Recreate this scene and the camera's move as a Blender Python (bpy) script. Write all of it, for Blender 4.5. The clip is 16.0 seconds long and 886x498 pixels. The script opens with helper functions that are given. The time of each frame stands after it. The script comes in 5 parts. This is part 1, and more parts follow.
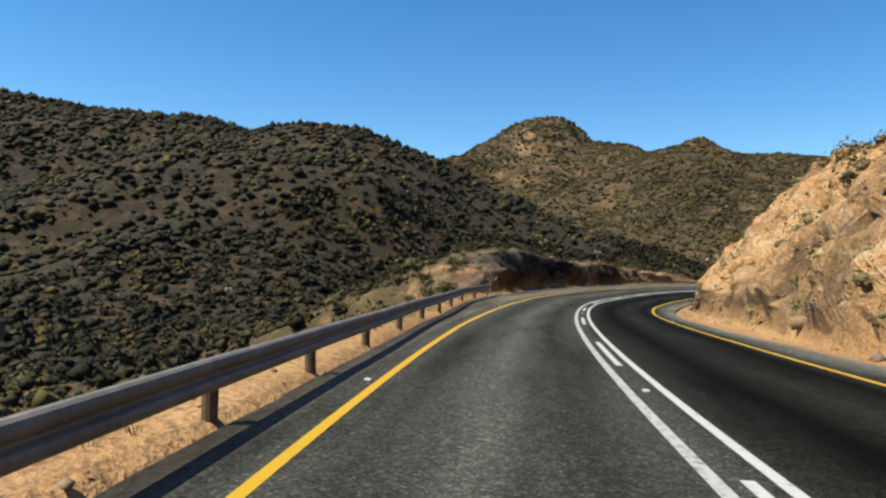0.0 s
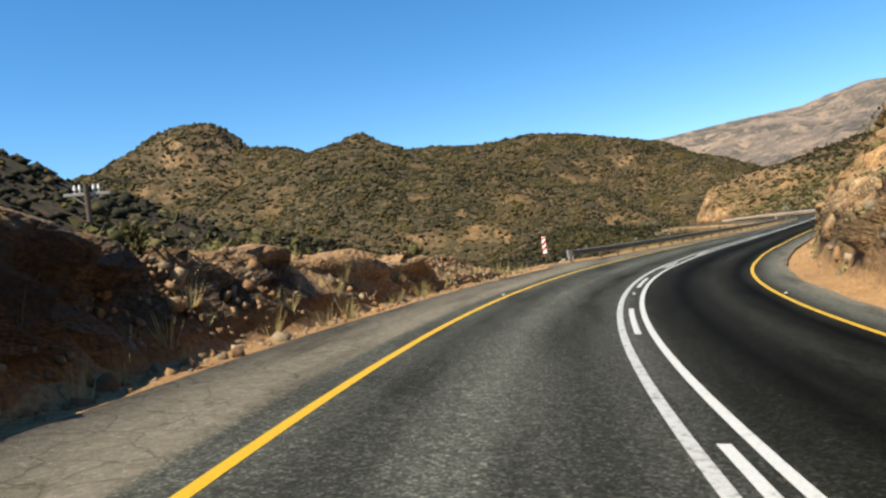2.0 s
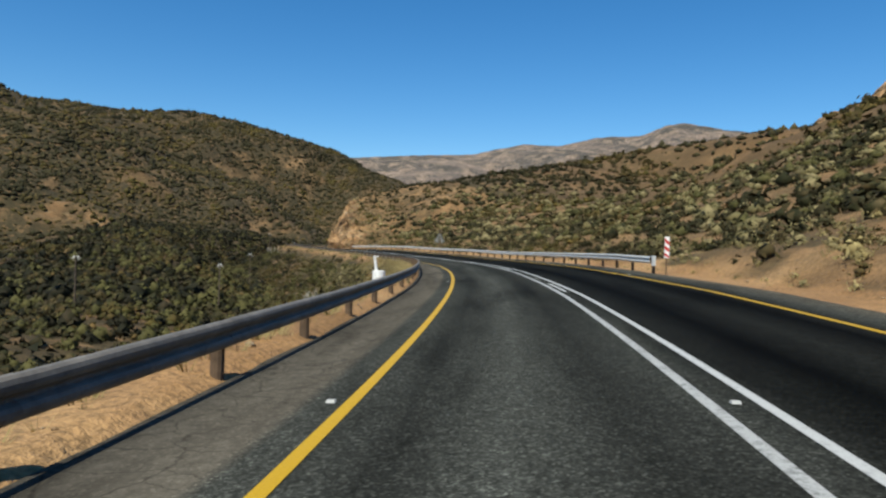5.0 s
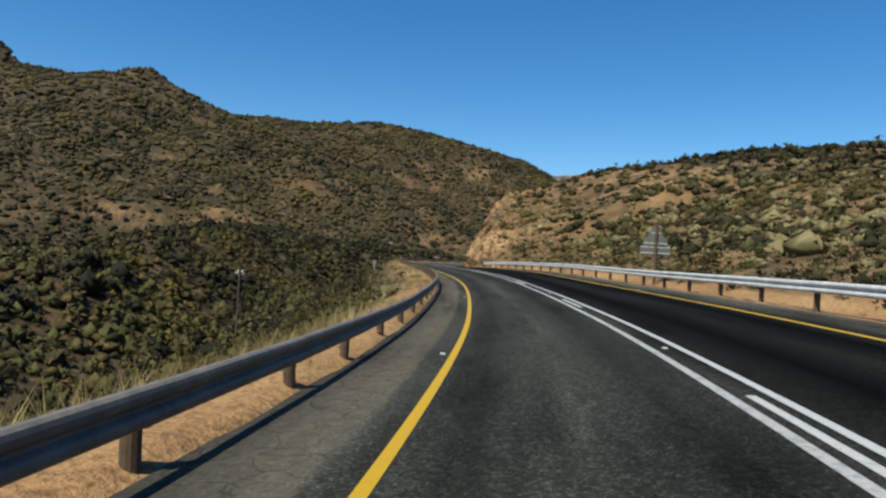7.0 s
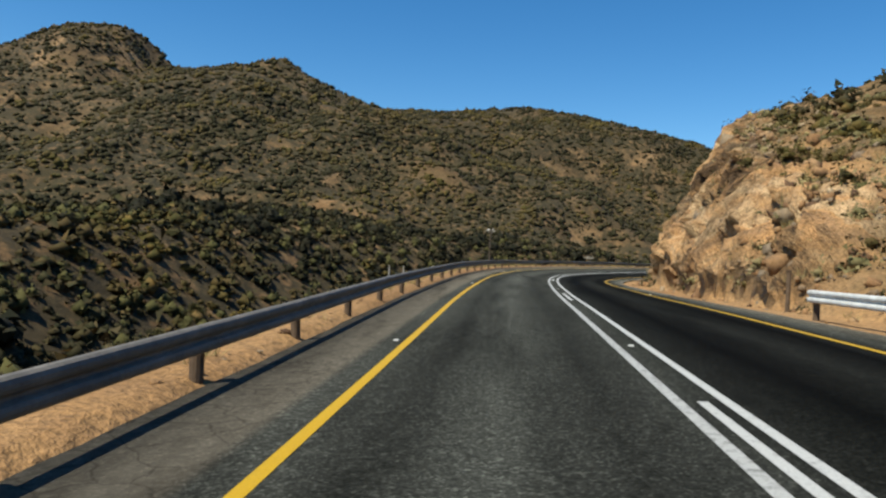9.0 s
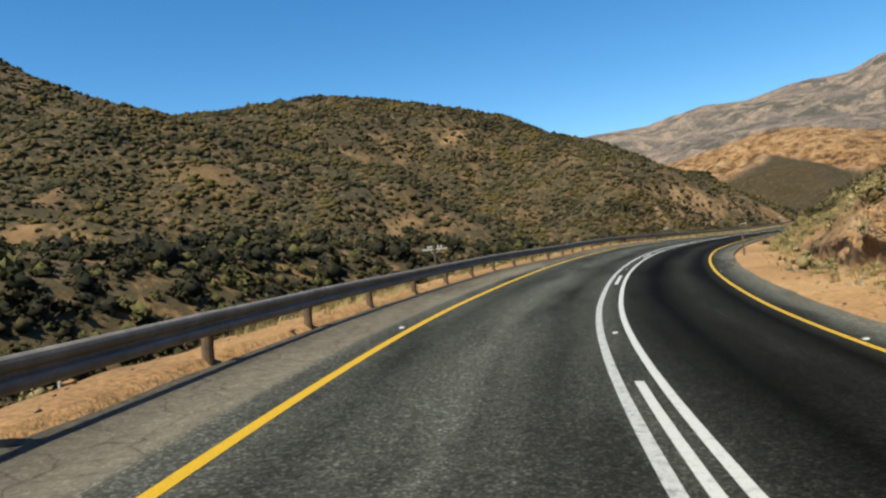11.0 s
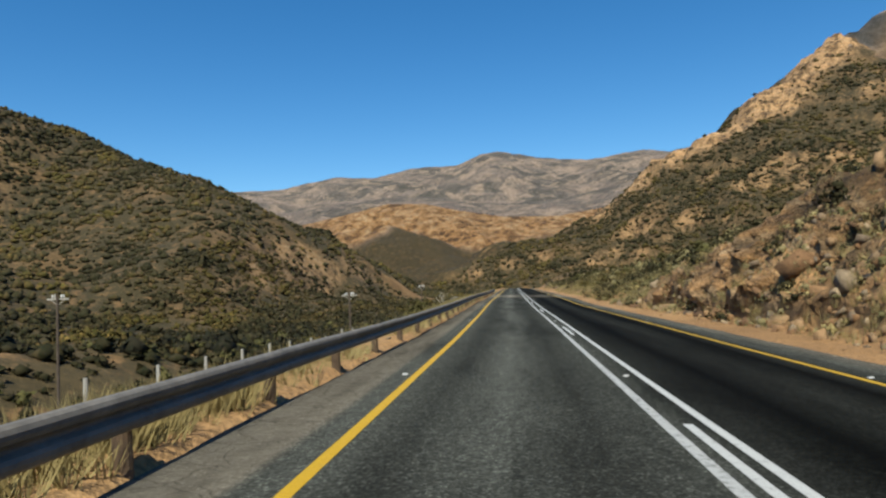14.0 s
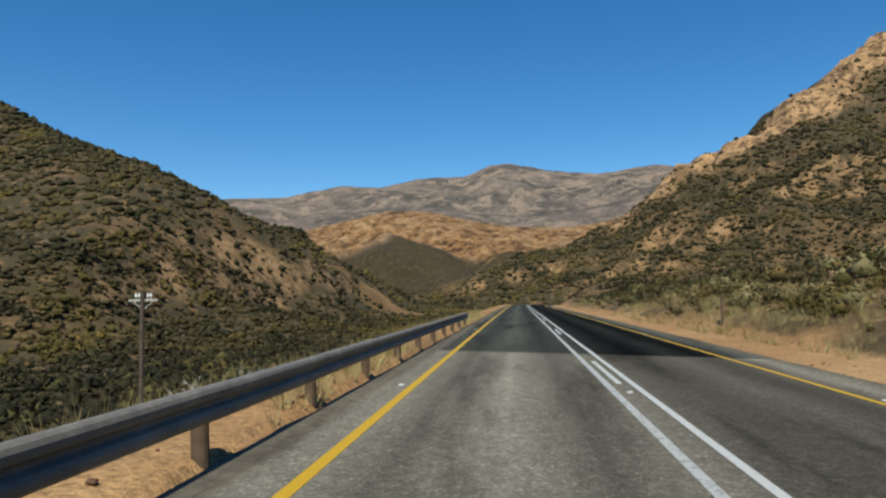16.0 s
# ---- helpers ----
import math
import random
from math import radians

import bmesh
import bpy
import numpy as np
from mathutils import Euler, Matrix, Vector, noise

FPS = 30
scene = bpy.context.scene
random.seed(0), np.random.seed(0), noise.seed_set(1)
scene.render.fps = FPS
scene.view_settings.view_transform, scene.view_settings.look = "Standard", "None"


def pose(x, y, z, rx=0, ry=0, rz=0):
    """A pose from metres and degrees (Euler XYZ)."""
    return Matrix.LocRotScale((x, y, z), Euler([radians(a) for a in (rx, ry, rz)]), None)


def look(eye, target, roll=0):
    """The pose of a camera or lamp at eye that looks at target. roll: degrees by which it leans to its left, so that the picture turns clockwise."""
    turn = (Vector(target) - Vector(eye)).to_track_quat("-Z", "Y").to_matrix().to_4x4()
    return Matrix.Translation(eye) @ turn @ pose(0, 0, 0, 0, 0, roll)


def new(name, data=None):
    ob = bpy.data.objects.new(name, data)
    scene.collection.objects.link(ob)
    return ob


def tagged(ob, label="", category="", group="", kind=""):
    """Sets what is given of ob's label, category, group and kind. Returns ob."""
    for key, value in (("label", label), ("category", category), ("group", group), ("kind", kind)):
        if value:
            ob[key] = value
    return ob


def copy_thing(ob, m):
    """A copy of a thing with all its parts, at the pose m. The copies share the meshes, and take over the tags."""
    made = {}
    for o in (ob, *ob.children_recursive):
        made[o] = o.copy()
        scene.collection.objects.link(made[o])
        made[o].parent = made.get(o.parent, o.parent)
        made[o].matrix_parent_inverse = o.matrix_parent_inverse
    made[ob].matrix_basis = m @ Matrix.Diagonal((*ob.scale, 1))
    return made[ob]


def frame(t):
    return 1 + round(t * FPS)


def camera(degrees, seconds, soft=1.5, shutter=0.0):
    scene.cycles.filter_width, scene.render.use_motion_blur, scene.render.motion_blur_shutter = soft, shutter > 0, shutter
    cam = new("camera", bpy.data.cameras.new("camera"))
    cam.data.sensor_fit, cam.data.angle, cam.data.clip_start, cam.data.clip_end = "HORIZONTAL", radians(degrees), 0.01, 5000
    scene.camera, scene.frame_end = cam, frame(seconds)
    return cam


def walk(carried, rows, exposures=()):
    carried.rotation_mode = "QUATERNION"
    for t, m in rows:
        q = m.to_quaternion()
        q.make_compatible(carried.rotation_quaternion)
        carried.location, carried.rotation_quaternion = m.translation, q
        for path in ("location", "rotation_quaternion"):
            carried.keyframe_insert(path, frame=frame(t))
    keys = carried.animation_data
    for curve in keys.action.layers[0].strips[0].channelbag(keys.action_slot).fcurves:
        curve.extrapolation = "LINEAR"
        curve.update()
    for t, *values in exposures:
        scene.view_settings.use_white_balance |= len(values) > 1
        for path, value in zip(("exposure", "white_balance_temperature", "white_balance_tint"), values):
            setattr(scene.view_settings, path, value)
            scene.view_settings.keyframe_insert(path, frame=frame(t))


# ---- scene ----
cam = camera(64.4, 16.0, soft=2.4)

WALK = [
    (0, -0.00, -0.00, 1.51, 0.89, -1.25, 48.54),
    (0.5, -13.06, 14.80, 1.18, 0.70, 2.65, 46.13),
    (1, -24.81, 30.66, 0.69, -0.28, 5.98, 38.11),
    (1.5, -34.58, 47.78, 0.29, 0.01, 7.14, 31.11),
    (2, -42.33, 65.89, 0.09, 0.62, 7.29, 22.74),
    (2.5, -46.80, 85.09, 0.00, 0.17, 7.10, 12.11),
    (3, -47.20, 104.80, -0.06, 0.55, 7.65, 2.06),
    (3.5, -44.94, 124.41, -0.11, 0.18, 6.16, -6.35),
    (4, -41.36, 143.81, -0.09, -0.12, 3.40, -8.88),
    (4.5, -37.44, 163.16, 0.03, -0.23, 0.57, -7.22),
    (5, -33.93, 182.58, 0.17, -0.05, -1.52, -3.08),
    (5.5, -31.36, 202.15, 0.32, 0.49, -2.04, 1.80),
    (6, -30.02, 221.84, 0.33, 0.71, -2.97, 5.43),
    (6.5, -29.76, 241.57, 0.25, 0.98, -2.77, 8.79),
    (7, -30.98, 261.28, 0.15, 0.91, -3.17, 12.73),
    (7.5, -33.40, 280.86, 0.20, 0.66, -4.12, 16.52),
    (8, -37.20, 300.23, 0.21, 1.36, -3.96, 20.56),
    (8.5, -41.91, 319.39, 0.43, 1.04, -4.13, 23.73),
    (9, -47.82, 338.23, 0.68, 0.18, -2.96, 25.45),
    (9.5, -54.22, 356.89, 0.83, -0.71, -0.21, 25.15),
    (10, -60.28, 375.68, 0.84, -1.08, 3.30, 22.20),
    (10.5, -65.24, 394.78, 0.75, -0.39, 5.69, 16.03),
    (11, -68.24, 414.26, 0.68, 0.12, 5.62, 10.86),
    (11.5, -68.82, 433.95, 0.64, -0.56, 5.83, 3.81),
    (12, -66.83, 453.60, 0.78, -0.21, 5.74, -4.49),
    (12.5, -62.50, 472.86, 0.75, 0.49, 7.46, -10.65),
    (13, -56.57, 491.69, 0.64, -0.13, 8.03, -14.68),
    (13.5, -49.61, 510.13, 0.58, 0.95, 3.15, -17.52),
    (14, -41.82, 528.27, 0.36, 3.12, 2.46, -18.62),
    (14.5, -33.69, 546.26, 0.25, 3.96, 1.68, -18.27),
    (15, -25.65, 564.28, 0.28, 3.92, 1.82, -18.73),
    (15.5, -17.60, 582.31, 0.32, 3.91, 2.14, -18.43),
    (16, -9.58, 600.34, 0.36, 4.19, 1.11, -18.12),
]

walk(cam, [(t, pose(x, y, z, 90 + p, r, yw)) for t, x, y, z, p, r, yw in WALK],
     [(0, 0.80, 7000, 8), (0.6, 0.88, 7000, 8), (1.0, 1.06, 7200, 8), (2.5, 0.96, 7200, 8), (3.1, 0.51, 6800, 8), (5.0, 0.40, 6500, 5), (8.2, 0.40, 6600, 5), (10.3, 0.76, 7000, 5), (12.5, 0.68, 6900, 4), (13.6, 0.54, 6800, 4), (14.4, 0.40, 6500, 4), (16, 0.32, 6500, 4)])

# ---- world, sun and exposure ----
SUN_AZ = math.atan2(-0.45, -0.89)          # compass direction towards the sun, from +y towards +x
SUN_EL = radians(56)
world = bpy.data.worlds.new("sky")
scene.world = world
world.use_nodes = True
wn = world.node_tree.nodes
sky = wn.new("ShaderNodeTexSky")
sky.sky_type, sky.sun_disc = "NISHITA", False
sky.sun_elevation, sky.sun_rotation = SUN_EL, SUN_AZ
sky.altitude, sky.air_density, sky.dust_density, sky.ozone_density = 900, 1.0, 0.2, 4.0
wn["Background"].inputs["Strength"].default_value = 0.105
tone = wn.new("ShaderNodeHueSaturation")
tone.inputs["Saturation"].default_value = 1.30
world.node_tree.links.new(sky.outputs[0], tone.inputs["Color"])
world.node_tree.links.new(tone.outputs[0], wn["Background"].inputs["Color"])
sun = new("sun", bpy.data.lights.new("sun", "SUN"))
sun.data.energy, sun.data.angle, sun.data.color = 5.0, radians(0.55), (1.0, 0.95, 0.84)
sun.matrix_world = look((math.sin(SUN_AZ) * math.cos(SUN_EL) * 100, math.cos(SUN_AZ) * math.cos(SUN_EL) * 100, math.sin(SUN_EL) * 100), (0, 0, 0))

# ---- numeric helpers ----
rng = np.random.default_rng(7)


def lattice(ix, iy, seed):
    h = (ix.astype(np.int64) * 374761393 + iy.astype(np.int64) * 668265263 + seed * 974634777) & 0xFFFFFFFF
    h = ((h ^ (h >> 13)) * 1274126177) & 0xFFFFFFFF
    return ((h ^ (h >> 16)) & 0xFFFF) / 32767.5 - 1.0


def vnoise(x, y, seed=0):
    fx, fy = np.floor(x), np.floor(y)
    u, v = x - fx, y - fy
    u, v = u * u * u * (u * (u * 6 - 15) + 10), v * v * v * (v * (v * 6 - 15) + 10)
    ix, iy = fx.astype(np.int64), fy.astype(np.int64)
    a, b = lattice(ix, iy, seed), lattice(ix + 1, iy, seed)
    c, d = lattice(ix, iy + 1, seed), lattice(ix + 1, iy + 1, seed)
    return (a + (b - a) * u) * (1 - v) + (c + (d - c) * u) * v


def fbm(x, y, scale, octaves=4, seed=0, gain=0.5):
    total, amp, norm = 0.0, 1.0, 0.0
    for k in range(octaves):
        total = total + amp * vnoise(x / scale + 17.3 * k, y / scale - 9.1 * k, seed + k)
        norm += amp
        amp, scale = amp * gain, scale * 0.5
    return total / norm


def ridged(x, y, scale, octaves=4, seed=0):
    total, amp, norm = 0.0, 1.0, 0.0
    for k in range(octaves):
        total = total + amp * (1 - 2 * np.abs(vnoise(x / scale + 5.7 * k, y / scale + 3.3 * k, seed + k)))
        norm += amp
        amp, scale = amp * 0.5, scale * 0.47
    return total / norm


def smooth(a, b, x):
    u = np.clip((x - a) / (b - a), 0, 1)
    return u * u * (3 - 2 * u)


# ---- the road's line ----
STEP = 39.477 * 0.5                        # metres between the nodes below
HEADING = [43.18, 39.08, 34.7, 26.22, 18.68, 6.77, -3.82, -9.32, -11.6, -11.3, -9.14, -5.86, -2.2, 1.38, 5.07, 9.7, 11.78, 15.96, 18.91, 19.07, 16.79, 12.39, 6.17, -4.04, -9.22, -14.28, -19.63, -22.89, -24.12, -24.17, -23.85, -24.09, -24.13, -24.17, -24.2, -24.23, -24.27, -24.3, -24.34, -24.37]
BANK = [-1.73, 1.36, 4.03, 5.91, 6.3, 5.72, 5.83, 5.12, 3.03, 0.51, -1.88, -3.58, -3.97, -4.08, -4.5, -5.65, -5.52, -5.66, -4.0, -1.28, 1.58, 3.88, 5.12, 5.93, 6.28, 6.64, 5.51, 2.98, 2.1, 2.26, 2.7, 3.35, 3.63, 3.9, 4.16, 4.42, 4.67, 4.92, 5.18, 5.43]
DRIFT = [-0.02, 0.22, 0.41, 0.48, 0.44, 0.18, -0.09, -0.21, -0.23, -0.25, -0.3, -0.38, -0.46, -0.58, -0.71, -0.73, -0.65, -0.44, -0.16, 0.13, 0.37, 0.51, 0.45, 0.43, 0.49, 0.59, 0.38, 0.16, 0.02, -0.02, -0.01, 0.02, 0.02, 0.01, 0.01, 0.0, 0.0, -0.0, -0.0, -0.0]
LEVEL = [0.0, -0.37, -0.87, -1.24, -1.41, -1.5, -1.58, -1.62, -1.59, -1.48, -1.32, -1.18, -1.14, -1.23, -1.36, -1.38, -1.28, -1.06, -0.83, -0.69, -0.69, -0.8, -0.91, -0.9, -0.81, -0.76, -0.8, -0.97, -1.16, -1.24, -1.24, -1.2, -1.16, -1.12, -1.08, -1.06, -1.05, -1.04, -1.04, -1.04]
SN = np.arange(len(HEADING)) * STEP
S = np.arange(-60.0, 901.0, 1.0)
hd = np.radians(np.interp(S, np.r_[SN, 800, 850, 900], np.r_[HEADING, -27, -60, -80]))
i0 = int(np.argmin(np.abs(S)))
mid = (hd[1:] + hd[:-1]) / 2
RX = np.r_[0, np.cumsum(-np.sin(mid))]
RY = np.r_[0, np.cumsum(np.cos(mid))]
RX, RY = RX - RX[i0], RY - RY[i0]
RZ = np.interp(S, np.r_[SN, 800, 850, 900], np.r_[LEVEL, -1.0, -3.0, -6.0])
RB = np.tan(np.radians(np.interp(S, np.r_[SN, 800], np.r_[BANK[:32], np.full(8, 2.2), 2.0])))
RO = np.interp(S, SN, DRIFT)
LY, LW1, LW2, LD, RYL = 1.80, -1.53, -2.02, -1.775, -5.50      # lines, metres left of the lane's reference
AR = -6.9                                                      # right edge of the asphalt


def on_road(s, l, dz=0.0):
    """World place of road coordinates: metres along, metres to the left."""
    s, l = np.asarray(s, float), np.asarray(l, float)
    h, x, y = np.interp(s, S, hd), np.interp(s, S, RX), np.interp(s, S, RY)
    z, b, o = np.interp(s, S, RZ), np.interp(s, S, RB), np.interp(s, S, RO)
    l = l + o
    bb = b * np.clip(l, -9, 6)
    return np.stack([x - np.cos(h) * l, y - np.sin(h) * l, z + bb + dz], -1)


def road_coords(x, y):
    """Nearest road station and signed offset (left positive)."""
    x, y = np.asarray(x, float), np.asarray(y, float)
    shape = x.shape
    x, y = x.ravel(), y.ravel()
    so, lo = np.empty(x.size), np.empty(x.size)
    px, py = RX[::4], RY[::4]
    for a in range(0, x.size, 20000):
        xx, yy = x[a:a + 20000, None], y[a:a + 20000, None]
        j = ((xx - px) ** 2 + (yy - py) ** 2).argmin(1) * 4
        dx, dy = xx[:, 0] - RX[j], yy[:, 0] - RY[j]
        c, n = np.cos(hd[j]), np.sin(hd[j])
        so[a:a + 20000] = S[j] + np.clip(-n * dx + c * dy, -2.5, 2.5)
        d = np.hypot(dx, dy)
        side = -(c * dx + n * dy)
        lo[a:a + 20000] = np.where(np.abs(side) > 0.7 * d, side, np.sign(side + 1e-9) * d)
    return so.reshape(shape), lo.reshape(shape)


def tab(s, *pairs):
    return np.interp(s, [p[0] for p in pairs], [p[1] for p in pairs])


def rail_offset(s):
    return tab(s, (-60, 2.9), (14, 2.93), (25, 3.3), (34, 4.0), (43, 4.15), (115, 4.5), (119, 4.3), (124, 3.85), (128, 3.52), (227, 3.7), (245, 3.9), (285, 3.66), (325, 3.65), (430, 3.66), (446, 3.75), (465, 3.75), (479, 3.15), (502, 3.5), (541, 3.1), (560, 3.35), (580, 3.2), (602, 3.1), (639, 2.85), (900, 2.9))


def edge_left(s):
    return np.where((s > 45) & (s < 115), tab(s, (45, 3.7), (53, 3.9), (102, 4.05), (115, 3.9)), rail_offset(s) - 0.17)


def bank_left(s):
    return tab(s, (40, 0), (45, 0.9), (49, 1.6), (54, 2.9), (59, 3.3), (67, 2.7), (75, 2.3), (85, 2.2), (97, 1.6), (108, 1.0), (116, 0))


def cut_right(s):
    return tab(s, (-61, 5), (10, 7), (41, 8.5), (71, 8.5), (102, 10), (127, 13), (153, 14), (166, 12), (181, 6), (195, 1.8), (219, 1.0), (230, 1.2), (240, 0.2), (374, 0.2), (383, 4.0), (399, 7.0), (415, 11), (431, 16), (448, 14), (460, 7), (470, 3.5), (488, 3.2), (509, 4.0), (539, 6), (562, 6.5), (580, 5.5), (594, 3.5), (610, 1.5), (631, 0.8), (773, 0.6), (814, 6), (916, 8))


def cut_slope(s):
    return tab(s, (-61, 1.1), (61, 1.2), (122, 1.3), (168, 1.1), (204, 0.6), (376, 0.8), (385, 1.8), (448, 2.2), (463, 1.1), (488, 0.62), (545, 0.7), (570, 0.8), (585, 1.25), (600, 1.2), (612, 0.6))


def verge_right(s):
    return tab(s, (-61, 0.8), (102, 1.0), (168, 1.2), (204, 1.5), (240, 2.2), (366, 2.2), (383, 1.5), (407, 1.5), (427, 2.4), (448, 3.5), (499, 2.4), (539, 2.2), (610, 2.6), (712, 2.0))


# ---- the land: crest lines (x, y, z), slope of the flanks, rounding, spur size ----
RIDGES = [
    ([(-520, 20, 110), (-455, 41, 90), (-388, 112, 74), (-340, 140, 69), (-288, 147, 54), (-253, 147, 55.5), (-241, 161, 54), (-221, 196, 42), (-199, 211, 28), (-169, 227, 13)], 0.42, 10, 60),
    ([(-960, 730, 150), (-817, 755, 167), (-815, 815, 200), (-805, 860, 228), (-778, 884, 241), (-761, 912, 245), (-747, 942, 240), (-709, 954, 204), (-623, 915, 183), (-534, 847, 151), (-475, 809, 153), (-462, 850, 168), (-430, 850, 150), (-385, 860, 128)], 0.47, 8, 110),
    ([(-760, 1330, 240), (-670, 1293, 228), (-584, 1229, 202), (-496, 1161, 187), (-410, 1081, 162), (-350, 1037, 154), (-301, 1057, 159), (-255, 1055, 151), (-207, 1047, 139), (-167, 1043, 128), (-129, 1047, 117), (-89, 1010, 91), (-49, 920, 58), (-33, 850, 30), (-4, 835, 0)], 0.42, 12, 100),
    ([(-41, 437, 21), (-24, 410, 21), (-11, 408, 23), (-2, 416, 26), (9, 432, 29), (24, 451, 33), (42, 471, 38), (110, 425, 46), (300, 330, 85)], 0.27, 14, 60),
    ([(160, 0, 50), (110, 120, 40), (95, 220, 40), (120, 300, 50)], 0.40, 15, 60),
    ([(875, 1206, 363), (800, 1207, 329), (725, 1201, 291), (650, 1185, 241), (584, 1171, 209), (540, 1153, 174), (504, 1174, 155), (472, 1191, 141), (439, 1198, 126), (406, 1205, 98), (369, 1215, 70)], 0.46, 8, 110),
    ([(124, 2038, 138), (216, 1954, 153), (312, 1913, 174), (380, 1863, 168), (442, 1810, 147), (504, 1763, 131), (622, 1760, 132), (734, 1777, 150)], 0.55, 8, 120),
    ([(180, 1757, 70), (260, 1710, 112), (301, 1647, 88), (327, 1585, 50)], 0.45, 18, 90),
    ([(-900, 4600, 520), (0, 4796, 602), (383, 4776, 619), (713, 4730, 690), (941, 4662, 677), (1173, 4600, 731), (1434, 4514, 737), (1563, 4463, 798), (1658, 4423, 814), (1857, 4296, 751), (2117, 4154, 716), (2357, 3938, 740), (2449, 3809, 705), (2736, 3292, 736)], 0.36, 15, 420),
    ([(96, 3443, 300), (457, 3303, 350), (650, 3158, 356), (826, 3000, 332), (979, 2832, 288), (1157, 2744, 296), (1325, 2645, 330), (1549, 2481, 376)], 0.34, 20, 260),
]


def hills(x, y):
    out = np.full(x.shape, -1e3)
    for k, (pts, slope, r, spur) in enumerate(RIDGES):
        p = np.array(pts, float)
        lo, hi = p.min(0), p.max(0)
        reach = (hi[2] + 30) / slope * 1.7 + 60
        m = (x > lo[0] - reach) & (x < hi[0] + reach) & (y > lo[1] - reach) & (y < hi[1] + reach)
        if not m.any():
            continue
        xx, yy = x[m], y[m]
        q, z = [], []
        for a, b in zip(p[:-1], p[1:]):
            e = b[:2] - a[:2]
            w = np.clip(((xx - a[0]) * e[0] + (yy - a[1]) * e[1]) / (e @ e), 0, 1)
            q.append(np.hypot(xx - a[0] - w * e[0], yy - a[1] - w * e[1]))
            z.append(a[2] + w * (b[2] - a[2]))
        # height of the nearest crest, blended with its neighbours further down
        d = np.min(q, axis=0)
        w = [np.exp(-(v - d) / (0.16 * d + 2.0)) for v in q]
        zc = sum(u * v for u, v in zip(w, z)) / sum(w)
        gul = ridged(xx, yy, spur, 3, 31 + k)
        amp = np.minimum(0.22 * d, 0.24 * spur) * smooth(0, spur * 0.5, d) * (1.6 if k >= 5 else 1.0)
        d2 = np.maximum(0, d - amp * gul + 0.5 * amp * fbm(xx, yy, spur * 0.4, 3, 61 + k))
        h = zc - slope * (np.sqrt(d2 * d2 + r * r) - r)
        out[m] = np.maximum(out[m], h) + 4.0 * np.log1p(np.exp(-np.clip(np.abs(out[m] - h) / 4.0, 0, 30)))
    return out


def crest_rock(x, y):
    """Bare rock along the high crest east of the valley."""
    out = np.zeros(x.shape)
    m = (x > 250) & (y > 950) & (y < 1450)
    if m.any():
        xx, yy = x[m], y[m]
        p = np.array(RIDGES[5][0], float)
        d, z = np.full(xx.shape, 1e9), np.zeros(xx.shape)
        for a, b in zip(p[:-1], p[1:]):
            e = b[:2] - a[:2]
            w = np.clip(((xx - a[0]) * e[0] + (yy - a[1]) * e[1]) / (e @ e), 0, 1)
            q = np.hypot(xx - a[0] - w * e[0], yy - a[1] - w * e[1])
            t = q < d
            d, z = np.where(t, q, d), np.where(t, a[2] + w * (b[2] - a[2]), z)
        reach = 8 + 0.125 * z
        out[m] = 1 - smooth(-18, 18, d - reach + 24 * fbm(xx, yy, 55, 4, 93))
    return out


def land(x, y, s=None, l=None):
    if s is None:
        s, l = road_coords(x, y)
    far = np.maximum(0, y - 800)
    left = -1.5 - 8.0 * smooth(5, 45, l) + 0.010 * far
    right = 1.0 + 5.0 * smooth(10, 60, -l) * (1 - 0.75 * smooth(470, 620, s)) + 0.012 * far
    base = np.where(l > 0, left, right)
    base = base + 1.2 * fbm(x, y, 40, 4, 5) * smooth(8, 30, np.abs(l))
    h = hills(x, y)
    k = 4.0
    out = np.maximum(base, h) + k * np.log1p(np.exp(-np.clip(np.abs(base - h) / k, 0, 30)))
    rz = np.interp(s, S, RZ)
    cap = np.where(l > 0, rz - 2.5 + 0.36 * np.maximum(0, l - 22) + 0.0012 * np.maximum(0, l - 60) ** 2, rz + 2.0 + cut_right(s) + 0.34 * np.maximum(0, -l - 12) + 0.004 * np.maximum(0, -l - 30) ** 2)
    soft = 2.0
    out = np.minimum(out, cap) - soft * np.log1p(np.exp(-np.clip(np.abs(out - cap) / soft, 0, 30)))
    rough = smooth(10, 50, np.abs(l))
    crag = crest_rock(x, y)
    out = out + crag * (9.0 * ridged(x, y, 52, 4, 94) + 5.0 * np.round(out / 11 + 0.8 * fbm(x, y, 40, 3, 96)) - 5.0 * out / 11)
    return out + rough * (0.7 * fbm(x, y, 14, 3, 9) + 0.010 * np.clip(out, 0, 900) * fbm(x, y, 60, 4, 12))


